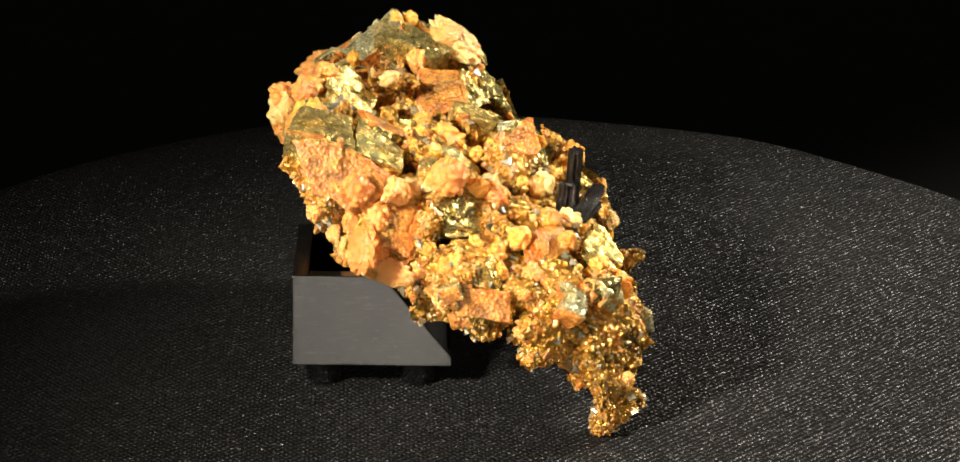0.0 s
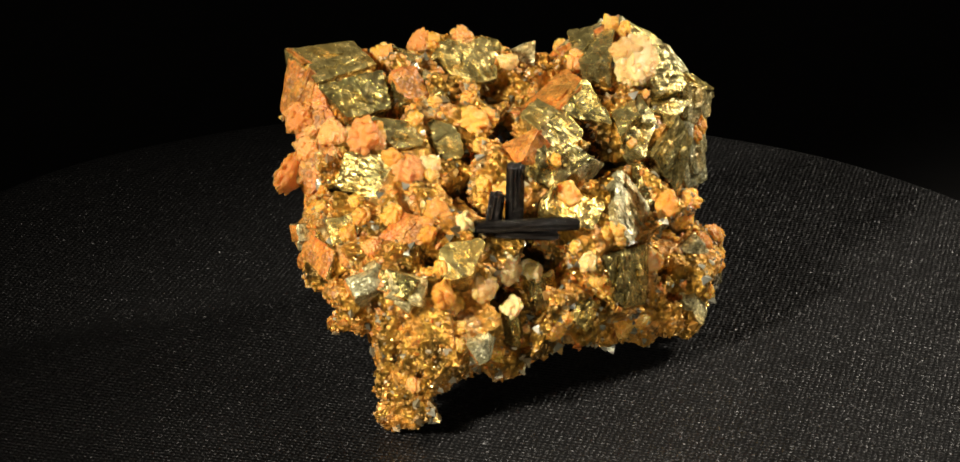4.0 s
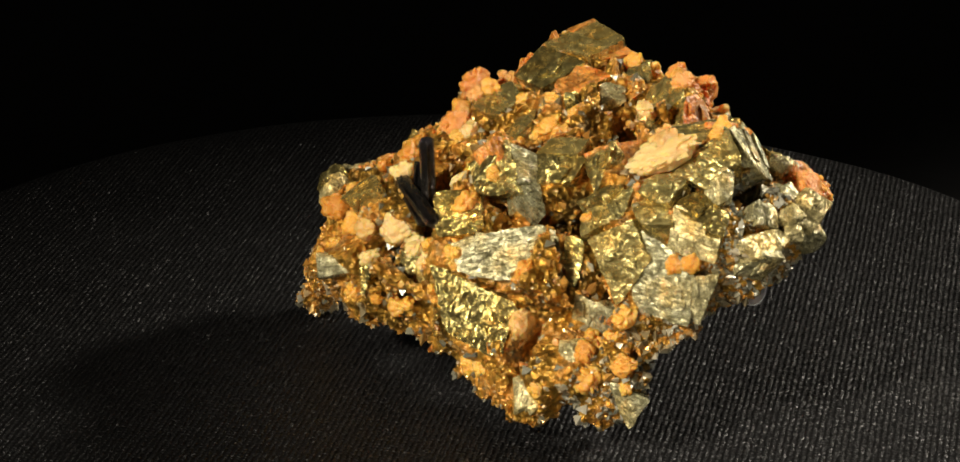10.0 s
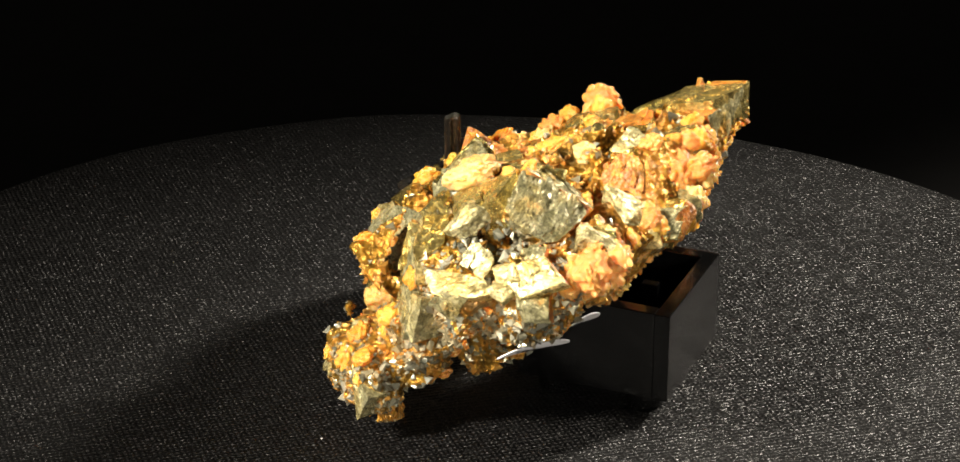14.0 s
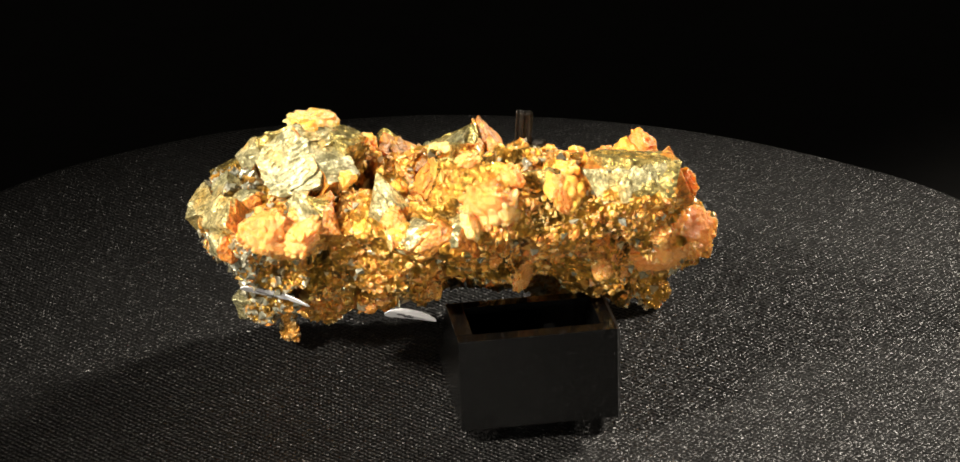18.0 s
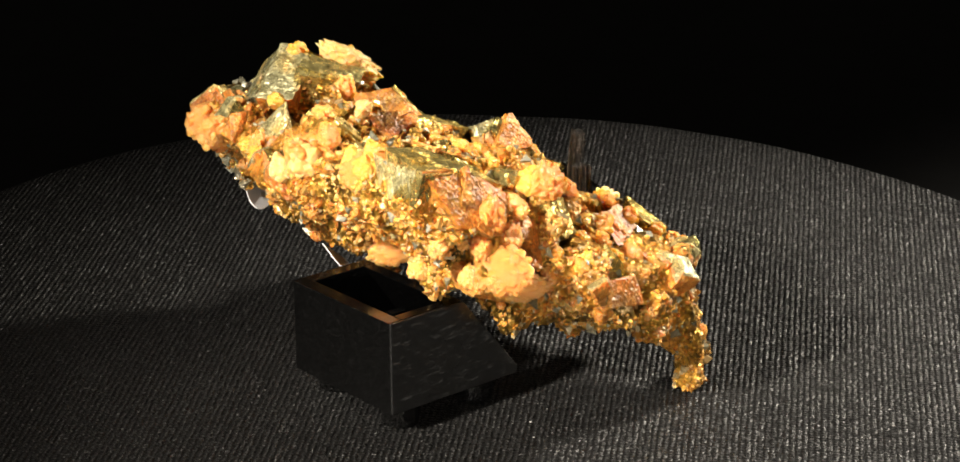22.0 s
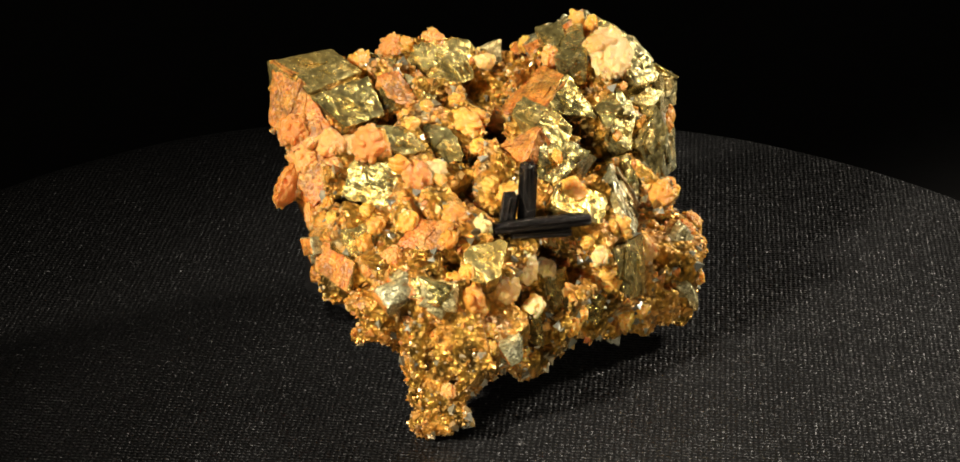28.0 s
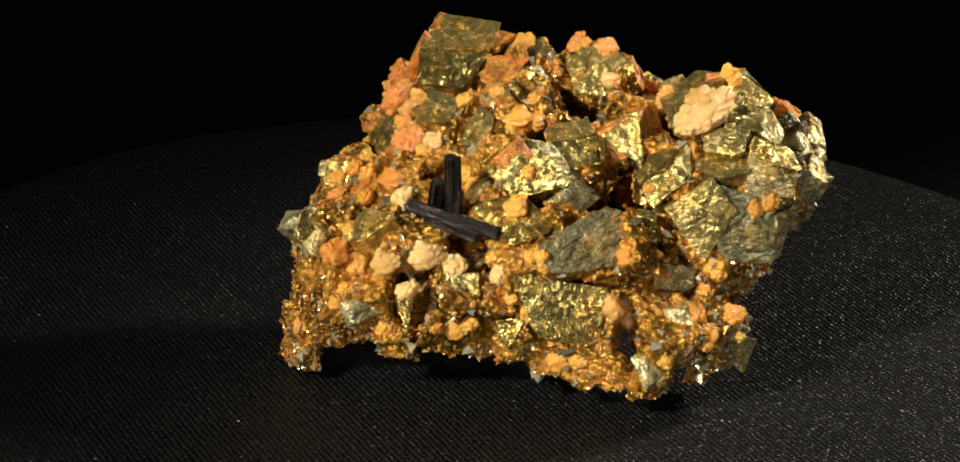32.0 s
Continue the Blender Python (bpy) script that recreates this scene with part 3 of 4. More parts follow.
hollow(-17.2, 15.6, 37.0, 3.6)
hollow(-15.0, 38.6, 34.2, 3.4)
hollow(-15.3, 5.1, 38.5, 3.6)
hollow(-11.7, 8.5, 36.2, 2.6)
hollow(-10.0, 4.0, 36.2, 2.2)
hollow(-13.2, 6.4, 35.2, 3.8)
hollow(-15.8, 10.5, 33.4, 4.2)

# sides that trim the matrix: direction and reach
TRIM = {(-1, -1, -1): 9.9, (-1, -1, 0): 32.5, (-1, -1, 1): 47.6, (-1, 0, -1): 2.2, (-1, 0, 0): 32.5, (-1, 0, 1): 47.8, (-1, 1, -1): 21.0, (-1, 1, 0): 45.1, (-1, 1, 1): 54.8, (0, -1, -1): 18, (0, -1, 0): 29.8, (0, -1, 1): 40.4, (0, 0, -1): -0.3, (0, 0, 1): 41, (0, 1, -1): 22, (0, 1, 0): 42.2, (0, 1, 1): 51.4, (1, -1, -1): 23.5, (1, -1, 0): 30, (1, -1, 1): 33.6, (1, 0, -1): 11.8, (1, 0, 0): 20.5, (1, 0, 1): 27.5, (1, 1, -1): 22, (1, 1, 0): 28.5, (1, 1, 1): 37.3}


def lattice_noise(shape, step, cell, seed, origin):
    """Smooth random values over a grid, one value a cell."""
    gen = np.random.default_rng(seed)
    size = [int(n * step / cell) + 3 for n in shape]
    table = gen.random(size).astype(np.float32)
    out = table
    for axis, n in enumerate(shape):
        q = np.arange(n) * step / cell
        i = q.astype(int)
        f = (q - i).astype(np.float32)
        f = f * f * (3 - 2 * f)
        f = f.reshape([-1 if k == axis else 1 for k in range(3)])
        out = np.take(out, i, axis) * (1 - f) + np.take(out, i + 1, axis) * f
    return out - 0.5


def matrix_body(step=0.45):
    lo, hi = np.array((-38.0, -36.0, -1.0)), np.array((28.0, 48.0, 47.0))
    shape = tuple(((hi - lo) / step).astype(int))
    axes = [lo[k] + step * np.arange(shape[k]) for k in range(3)]
    field = np.full(shape, 9.0, np.float32)
    for c, half, turn in LUMPS:
        reach = np.abs(turn) @ half + 3.0
        i0 = np.maximum(((c - reach - lo) / step).astype(int), 0)
        i1 = np.minimum(((c + reach - lo) / step).astype(int) + 2, shape)
        box = tuple(slice(a, b) for a, b in zip(i0, i1))
        x, y, z = np.meshgrid(*[axes[k][box[k]] - c[k] for k in range(3)], indexing="ij")
        q = [np.abs(turn[0, k] * x + turn[1, k] * y + turn[2, k] * z) - (half[k] - 1.5) for k in range(3)]
        outside = np.sqrt(sum(np.maximum(v, 0) ** 2 for v in q))
        s = (outside + np.minimum(np.maximum(np.maximum(q[0], q[1]), q[2]), 0) - 1.5).astype(np.float32)
        old = field[box]
        blend = np.maximum(1.4 - np.abs(old - s), 0) / 1.4
        field[box] = np.minimum(old, s) - blend * blend * 0.35
    gx, gy, gz = np.meshgrid(*axes, indexing="ij", sparse=True)
    field += 1.45 - 0.45 * np.clip((-0.72 * (gx + 5) - 0.66 * (gy - 5) - 4) / 10, 0, 1).astype(np.float32)
    for (a, b, c), reach in TRIM.items():
        n = math.sqrt(a * a + b * b + c * c)
        field = np.maximum(field, (a * gx + b * gy + c * gz) / n - reach + 0.3)
    for cell, amount, seed in ((6.0, 2.2, 1), (2.6, 1.2, 2), (1.2, 0.8, 3)):
        field += amount * lattice_noise(shape, step, cell, seed, lo)
    # the matrix makes room over the large faces and backs them from below
    for seat in (False, True):
        for c, turn, a, b0, b1, skew, kind in FACETS:
            low = 0.05 if kind == "matrix" else 0.75
            reach = math.hypot(a, max(b0, b1) + abs(skew)) + 6.0
            i0 = np.maximum(((c - reach - lo) / step).astype(int), 0)
            i1 = np.minimum(((c + reach - lo) / step).astype(int) + 2, shape)
            box = tuple(slice(p, q) for p, q in zip(i0, i1))
            x, y, z = np.meshgrid(*[axes[k][box[k]] - c[k] for k in range(3)], indexing="ij")
            u, v, h = [turn[0, k] * x + turn[1, k] * y + turn[2, k] * z for k in range(3)]
            w = np.clip((u + a) / (2 * a), 0, 1)
            d = np.maximum(np.abs(u) - a, np.abs(v - skew * w) - b0 - (b1 - b0) * w)
            if seat:
                field[box] = np.minimum(field[box], np.maximum(np.maximum(d + 0.5, h + low), -h - 6.0))
            else:
                field[box] = np.where((d < (0.2 if kind == "coated" else 0.9)) & (h > -2) & (h < 2.6), np.maximum(field[box], h + low - 0.8 * np.maximum(d, 0)), field[box])
    for x, y, z, r in HOLLOWS:
        field = np.maximum(field, r - np.sqrt((gx - x) ** 2 + (gy - y) ** 2 + (gz - z) ** 2))
    return surface(field, lo, step)


def surface(field, lo, step):
    """The zero surface of a field as quads: one vertex a mixed cell."""
    inside = field < 0
    corners = [inside[i:inside.shape[0] - 1 + i, j:inside.shape[1] - 1 + j, k:inside.shape[2] - 1 + k] for i in (0, 1) for j in (0, 1) for k in (0, 1)]
    total = sum(c.astype(np.int8) for c in corners)
    mixed = (total > 0) & (total < 8)
    cells = np.argwhere(mixed)
    index = np.full(mixed.shape, -1, np.int64)
    index[mixed] = np.arange(len(cells))
    acc = np.zeros((len(cells), 3))
    hits = np.zeros(len(cells))
    offs = [(i, j, k) for i in (0, 1) for j in (0, 1) for k in (0, 1)]
    for a in offs:
        for axis in range(3):
            if a[axis]:
                continue
            b = tuple(v + (1 if k == axis else 0) for k, v in enumerate(a))
            fa = field[tuple((cells + a).T)]
            fb = field[tuple((cells + b).T)]
            cross = (fa < 0) != (fb < 0)
            t = np.where(cross, fa / np.where(cross, fa - fb, 1), 0)
            point = cells + np.array(a) + t[:, None] * (np.array(b) - np.array(a))
            acc[cross] += point[cross]
            hits[cross] += 1
    verts = lo + step * acc / hits[:, None]
    faces = []
    for axis in range(3):
        u, v = (axis + 1) % 3, (axis + 2) % 3
        first = np.take(inside, np.arange(inside.shape[axis] - 1), axis)
        second = np.take(inside, np.arange(1, inside.shape[axis]), axis)
        edges = np.argwhere(first != second)
        ok = (edges[:, u] > 0) & (edges[:, v] > 0) & (edges[:, u] < mixed.shape[u]) & (edges[:, v] < mixed.shape[v])
        edges = edges[ok]
        out = first[tuple(edges.T)]
        ring = []
        for du, dv in ((0, 0), (1, 0), (1, 1), (0, 1)):
            e = edges.copy()
            e[:, u] -= du
            e[:, v] -= dv
            ring.append(index[tuple(e.T)])
        quad = np.stack(ring, 1)
        quad[~out] = quad[~out][:, ::-1]
        faces.append(quad)
    return verts, np.concatenate(faces)


def main_piece(verts, faces):
    """Keeps the largest joined piece of a mesh."""
    mark = np.arange(len(verts))
    while True:
        low = mark[faces].min(1)
        new_mark = mark.copy()
        np.minimum.at(new_mark, faces.ravel(), np.repeat(low, 4))
        new_mark = new_mark[new_mark]
        if (new_mark == mark).all():
            break
        mark = new_mark
    keep = mark == np.bincount(mark).argmax()
    number = np.cumsum(keep) - 1
    return verts[keep], number[faces[keep[faces[:, 0]]]]


BODY_V, BODY_F = main_piece(*matrix_body())
part_mesh("matrix", from_arrays("matrix", (BODY_V * MM).tolist(), BODY_F.tolist()), ROCK, SPECIMEN, "granular gold-brown sulphide matrix")

RNG = np.random.default_rng(11)


CRYSTALS = []
COATED_SIDE = Vector((-0.72, -0.66, -0.2))


def blunt_block(a, b, sides, phase, depth, apex=0.0):
    """The corners of one block: an outer face of so many sides, half sizes a and b, and flanks that narrow inwards."""
    bm = bmesh.new()
    lean = RNG.normal(0, 0.06, 2)
    for scale, drop, shake in ((0.86, 0.0, 0.02), (1.0, 0.2 * b, 0.05), (1.02, 0.6 * b, 0.06), (0.6, depth, 0.08)):
        for k in range(sides):
            t = radians(phase) + 2 * math.pi * k / sides
            s = scale * (1 + RNG.normal(0, 0.07))
            px, py = a * s * math.cos(t), b * s * math.sin(t)
            bm.verts.new((px, py, -drop + lean[0] * px + lean[1] * py + RNG.normal(0, shake * b)))
    kind = RNG.random()
    if apex:
        bm.verts.new((RNG.uniform(-0.2, 0.2) * a, RNG.uniform(-0.2, 0.2) * b, apex))
    elif kind < 0.4:       # a roof of two faces
        u = RNG.uniform(-0.3, 0.3) * b
        for px in (-0.55 * a, 0.5 * a):
            bm.verts.new((px, u, RNG.uniform(0.2, 0.36) * b))
    elif kind < 0.75:    # a blunt point
        bm.verts.new((RNG.uniform(-0.4, 0.4) * a, RNG.uniform(-0.4, 0.4) * b, RNG.uniform(0.2, 0.45) * b))
    bmesh.ops.convex_hull(bm, input=bm.verts[:], use_existing_faces=False)
    bmesh.ops.dissolve_limit(bm, angle_limit=0.10, verts=bm.verts[:], edges=bm.edges[:])
    bmesh.ops.bevel(bm, geom=bm.edges[:], offset=0.1, segments=1, affect="EDGES", profile=0.5)
    bmesh.ops.triangulate(bm, faces=bm.faces[:])
    for step in range(4):
        far = [e for e in bm.edges if e.calc_length() > 0.75]
        if not far:
            break
        bmesh.ops.subdivide_edges(bm, edges=far, cuts=1)
        bmesh.ops.triangulate(bm, faces=[f for f in bm.faces if len(f.verts) > 3])
    return bm


def crystal(x, y, z, rx, ry, rz, a, b, sides, phase, look="brassy", apex=0.0):
    """A striated crystal intergrown with smaller ones in nearly the same bearing, its faces stepped and chipped."""
    turn = pose(0, 0, 0, rx, ry, rz).to_3x3()
    CRYSTALS.append((np.array((x, y, z)), np.array(turn), a, b))
    blocks = [(blunt_block(a, b, sides, phase, 0.9 * b + 2.2, apex), Matrix.Identity(4))]
    for k in range(int(1 + a * 0.4)):
        t = RNG.uniform(0, 2 * math.pi)
        f, out = RNG.uniform(0.28, 0.55), RNG.uniform(0.35, 0.85)
        move = Matrix.Translation((out * a * math.cos(t), out * b * math.sin(t), RNG.uniform(-0.12, 0.03) * b - 0.25 * b * out * out))
        tip = Matrix.Rotation(RNG.normal(0, 0.12), 4, "X") @ Matrix.Rotation(RNG.normal(0, 0.12) + 0.35 * out * math.cos(t), 4, "Y") @ Matrix.Rotation(RNG.normal(0, 0.3), 4, "Z")
        blocks.append((blunt_block(a * f, b * f * RNG.uniform(0.8, 1.3), sides, phase, b * f * 1.2 + 0.8), move @ tip))
    verts, faces, index = [], [], []
    shift = Vector(RNG.uniform(-50, 50, 3))
    for bm, place_at in blocks:
        bm.normal_update()
        base = len(verts)
        bm.verts.index_update()
        for v in bm.verts:
            q = v.co + shift
            ridge = noise.noise(Vector((q.x * 0.12, q.y * 1.9, q.z * 1.3)))
            step = noise.noise(q * 0.55)
            step = 0.13 * math.floor(step * 3.0) / 3.0
            chip = noise.noise(q * 1.5)
            verts.append(place_at @ (v.co + v.normal * (0.05 * ridge + step - 0.25 * max(0, chip - 0.3))) * MM)
        for f in bm.faces:   # backs, turned to the crusted side, wear the coat
            faces.append([base + v.index for v in f.verts])
            edge = 0.25 * noise.noise((f.calc_center_median() + shift) * 0.6)
            worn = (turn @ (place_at.to_3x3() @ f.normal)).dot(COATED_SIDE) + edge
            index.append(1 if worn > {"coated": -0.15, "brassy": 0.28, "tarnished": 0.48}[look] else 0)
        bm.free()
    me = from_arrays("crystal", verts, faces)
    me.materials.append(OLIVE if look == "tarnished" else BRASS)
    me.materials.append(DULL)
    me.polygons.foreach_set("material_index", index)
    ob = part_mesh("crystal", me, BRASS, SPECIMEN)
    ob.matrix_basis = pose(x * MM, y * MM, z * MM, rx, ry, rz)
    return ob


def plate_of(verts, faces, index, a, b0, b1, skew, depth, move, shift, front, back):
    """Adds one striated, stepped plate with a ragged rim and flanks that narrow inwards."""
    nu, nv = max(3, int(2 * a / 0.7)), max(4, int(2 * max(b0, b1) / 0.2))
    base = len(verts)
    broken = [1.62 + 0.38 * abs(math.sin(7.3 * shift.x + 2.9 * k)) for k in range(4)]
    for i in range(nu + 1):
        for j in range(nv + 1):
            w, t = i / nu, 2 * j / nv - 1
            cut = max(1.0, (abs(2 * w - 1) + abs(t)) / broken[(i > nu / 2) * 2 + (t > 0)])
            w, t = 0.5 + (w - 0.5) / cut, t / cut
            u, v = a * (2 * w - 1), skew * w + (b0 + (b1 - b0) * w) * t
            rim = max(abs(2 * w - 1), abs(t)) ** 6
            q = Vector((u, v, 0)) + shift
            u += 0.30 * rim * noise.noise(q * 0.9)
            v += 0.30 * rim * noise.noise(q * 0.9 + Vector((9, 0, 0)))
            step = 0.10 * math.floor(3.5 * noise.noise(Vector((q.x * 0.14, q.y * 0.45, q.z)))) / 3
            ridge = 0.035 * noise.noise(Vector((q.x * 0.12, q.y * 2.1, q.z)))
            chip = -0.5 * max(0, noise.noise(q * 0.8 + Vector((0, 0, 5))) - 0.35)
            verts.append(move @ Vector((u, v, step + ridge + chip - 0.12 * rim)) * MM)
    at = lambda i, j: base + i * (nv + 1) + j
    for i in range(nu):
        for j in range(nv):
            faces.append((at(i, j), at(i + 1, j), at(i + 1, j + 1), at(i, j + 1)))
            index.append(front)
    ring = [at(i, 0) for i in range(nu)] + [at(nu, j) for j in range(nv)] + [at(i, nv) for i in range(nu, 0, -1)] + [at(0, j) for j in range(nv, 0, -1)]
    low = len(verts)
    centre = move @ Vector((0, skew * 0.5, -depth)) * MM
    down = move.to_3x3() @ Vector((0, 0, -depth)) * MM
    for k in ring:
        p = Vector(verts[k]) + down
        verts.append(p + (centre - p) * 0.14)
    for k in range(len(ring)):
        m = (k + 1) % len(ring)
        faces.append((ring[k], low + k, low + m, ring[m]))
        index.append(back)


def facet_crystal(c, turn, a, b0, b1, skew, look):
    """A large crystal with one broad face, overgrown by a few lower plates in nearly the same bearing."""
    verts, faces, index = [], [], []
    shift = Vector(RNG.uniform(-50, 50, 3))
    front = 1 if look == "coated" else 0
    worn = (Vector(turn[:, 2])).dot(COATED_SIDE) > 0.1
    plate_of(verts, faces, index, a, b0, b1, skew, min(5.0, 1.4 + 0.55 * (b0 + b1)), Matrix.Identity(4), shift, front, 1 if worn else 0)
    for k in range(int(1 + 0.12 * a * (b0 + b1))):
        f, w, t = RNG.uniform(0.22, 0.5), RNG.uniform(0.12, 0.88), RNG.uniform(-0.6, 0.6)
        width = b0 + (b1 - b0) * w
        at = Vector((a * (2 * w - 1) * 0.8, skew * w + width * t, RNG.uniform(0.1, 0.45)))
        tip = Matrix.Rotation(RNG.normal(0, 0.05), 4, "X") @ Matrix.Rotation(RNG.normal(0, 0.05), 4, "Y") @ Matrix.Rotation(RNG.normal(0, 0.25), 4, "Z")
        size = f * min(a, max(width, 1.0))
        plate_of(verts, faces, index, size * RNG.uniform(1.0, 1.7), size * RNG.uniform(0.5, 1.0), size * RNG.uniform(0.2, 1.0), 0.0, 1.3, Matrix.Translation(at) @ tip, shift * (k + 2), front, front)
    me = from_arrays("crystal", verts, faces)
    me.materials.append(BRASS if look != "tarnished" else OLIVE if turn[1, 2] > 0.35 or Vector(turn[:, 2]).dot(COATED_SIDE) > 0.0 else BRONZE)
    me.materials.append(DULL)
    me.polygons.foreach_set("material_index", index)
    ob = part_mesh("crystal", me, BRASS, SPECIMEN)
    ob.matrix_basis = Matrix.Translation(Vector(c) * MM) @ Matrix(turn).to_4x4()
    CRYSTALS.append((np.array(c), turn, a, 0.5 * (b0 + b1)))
    return ob


for each_facet in FACETS:
    if each_facet[-1] != "matrix":
        facet_crystal(*each_facet)


def rosette_mesh(seed, count=24, small=0.26, large=0.46, deep=0.36, out_to=0.58, core=0.66):
    """Curved plates grown through one another about a core, as one closed skin."""
    gen = np.random.default_rng(seed)
    bm = bmesh.new()
    bmesh.ops.create_icosphere(bm, subdivisions=5, radius=1.0)
    way = np.array([v.co[:] for v in bm.verts])
    way /= np.linalg.norm(way, axis=1)[:, None]
    reach = np.full(len(way), core)
    for k in range(int(gen.integers(count, count + 7))):
        out = gen.normal(size=3)
        out[2] = abs(out[2]) * 0.8 - 0.1
        out /= np.linalg.norm(out)
        c = out * gen.uniform(deep, out_to)
        turn = np.linalg.qr(gen.normal(size=(3, 3)))[0]
        turn[:, 2] = turn[:, 2] - 0.4 * out * (turn[:, 2] @ out)   # plates stand outwards rather than lie flat
        turn[:, 2] /= np.linalg.norm(turn[:, 2])
        turn[:, 0] -= turn[:, 2] * (turn[:, 0] @ turn[:, 2])
        turn[:, 0] /= np.linalg.norm(turn[:, 0])
        turn[:, 1] = np.cross(turn[:, 2], turn[:, 0])
        r = gen.uniform(small, large)
        half = np.array((r, r * gen.uniform(0.7, 1.0), r * gen.uniform(0.4, 0.75)))
        d, o = (way @ turn) / half, (-c @ turn) / half
        a, bb, cc = (d * d).sum(1), d @ o, o @ o - 1
        disc = bb * bb - a * cc
        far = np.where(disc > 0, (-bb + np.sqrt(np.maximum(disc, 0))) / a, 0)
        reach = np.maximum(reach, far)
    for v, w, s in zip(bm.verts, way, reach):
        wob = 1 + 0.09 * noise.noise(Vector(w * 2.2) + Vector((seed, 0, 0))) + 0.05 * noise.noise(Vector(w * s * 7) + Vector((seed, 0, 0)))
        v.co = Vector(w * s * wob)
    me = bpy.data.meshes.new("rosette")
    bm.to_mesh(me)
    bm.free()
    me.materials.append(ORANGE)
    me.shade_smooth()
    me.set_sharp_from_angle(angle=radians(40))
    return me


ROSETTES = [rosette_mesh(s) for s in range(10)]
PALE_ROSETTES = [me.copy() for me in ROSETTES[:4]]
SALMON_ROSETTES = [rosette_mesh(s, 60, 0.14, 0.28, 0.60, 0.78, 0.74) for s in range(10, 16)]
BANKS = [rosette_mesh(s, 130, 0.09, 0.19, 0.72, 0.88, 0.83) for s in range(20, 24)]
SALMON_BANKS = [me.copy() for me in BANKS]
PALE_BANKS = [me.copy() for me in BANKS]
for me in PALE_ROSETTES + PALE_BANKS:
    me.materials[0] = PALE
for me in SALMON_ROSETTES + SALMON_BANKS:
    me.materials[0] = SALMON


def rosette(x, y, z, rx, ry, rz, radius, tone="orange"):
    """A bunch of curved orange plates."""
    pool = {"orange": ROSETTES, "pale": PALE_ROSETTES, "salmon": SALMON_ROSETTES}[tone]
    ob = part_mesh("rosette", pool[int(RNG.integers(len(pool)))], ORANGE, SPECIMEN)
    ob.matrix_basis = pose(x * MM, y * MM, z * MM, rx, ry, rz) @ Matrix.Diagonal((radius * MM, radius * MM, radius * 0.8 * MM, 1))
    return ob


def crust_slab(x, y, z, rx, ry, rz, a, b, c, tone="pale"):
    """A broad crust of curved plates: half length, half width, thickness."""
    pool = {"orange": BANKS, "pale": PALE_BANKS, "salmon": SALMON_BANKS}[tone]
    ob = part_mesh("crust_slab", pool[int(RNG.integers(len(pool)))], ORANGE, SPECIMEN)
    ob.matrix_basis = pose(x * MM, y * MM, z * MM, rx, ry, rz) @ Matrix.Diagonal((a * MM, b * MM, c * MM, 1))
    return ob


crust_slab(-28.2, 32.8, 30.9, 61, 1, -77, 4.4, 3.0, 1.5, "salmon")
crust_slab(-29.5, 5.5, 34.6, 63, -5, -88, 3.9, 2.6, 1.3, "salmon")
crust_slab(-18.2, -23.5, 25.9, 72, 4, -64, 4.6, 3.9, 1.9, "salmon")
crust_slab(-20.2, -18.6, 23.3, 84, -4, -93, 4.4, 2.3, 1.1, "salmon")
crust_slab(-28.3, -4.8, 35.6, 65, -6, -46, 2.8, 3.0, 1.4, "salmon")
crust_slab(-19.6, -0.6, 20.8, 91, -1, -26, 3.8, 2.4, 1.2, "salmon")
crust_slab(-14.6, -22.6, 22.1, 96, -2, -33, 4.3, 2.4, 1.2, "salmon")
crust_slab(-7.6, 27.0, 38.0, -6, 28, -40, 5.6, 3.6, 2.4)
crystal(19.4, -13.5, 13.0, -66, 16, -51, 4.2, 2.7, 4, -45, "tarnished")
crystal(-21.4, 38.4, 32.9, -13, 29, 89, 4.4, 2.4, 4, -32, "tarnished")
crystal(12.6, 25.9, 7.8, 12, -55, -165, 4.0, 2.6, 4, 78, "tarnished")
crystal(8.0, 28.7, 13.8, -44, 12, -73, 2.8, 2.5, 4, -125, "tarnished")
crystal(-23.6, 40.7, 27.7, -80, -34, 22, 2.8, 2.5, 4, -5, "tarnished")
crystal(-27.2, 29.2, 34.2, -15, -31, 24, 3.6, 1.9, 4, -36, "tarnished")
crystal(-30.2, 16.1, 32.0, -34, 24, 62, 4.8, 2.5, 4, 170, "tarnished")
crystal(-12.3, 35.5, 36.0, -74, 33, 50, 4.1, 2.2, 5, 118, "tarnished")
crystal(-22.6, 40.2, 32.0, -56, 6, 17, 5.1, 3.2, 4, -19, "tarnished")
crystal(-28.0, 26.4, 33.3, -26, -49, 35, 3.8, 2.0, 4, -62)
crystal(-27.6, 17.8, 34.2, -11, -37, 26, 5.0, 2.6, 4, 84, "tarnished")
crystal(-32.3, 12.9, 31.3, -91, 25, 82, 4.8, 2.5, 4, -19)
crystal(14.3, -25.1, 21.2, 70, 1, 33, 3.4, 2.3, 4, 123)
crystal(-6.2, -29.7, 21.9, -91, 16, 172, 2.1, 1.8, 4, -127, "tarnished")
crystal(15.0, -24.0, 20.7, -71, -19, -136, 4.1, 2.7, 4, -121, "tarnished")
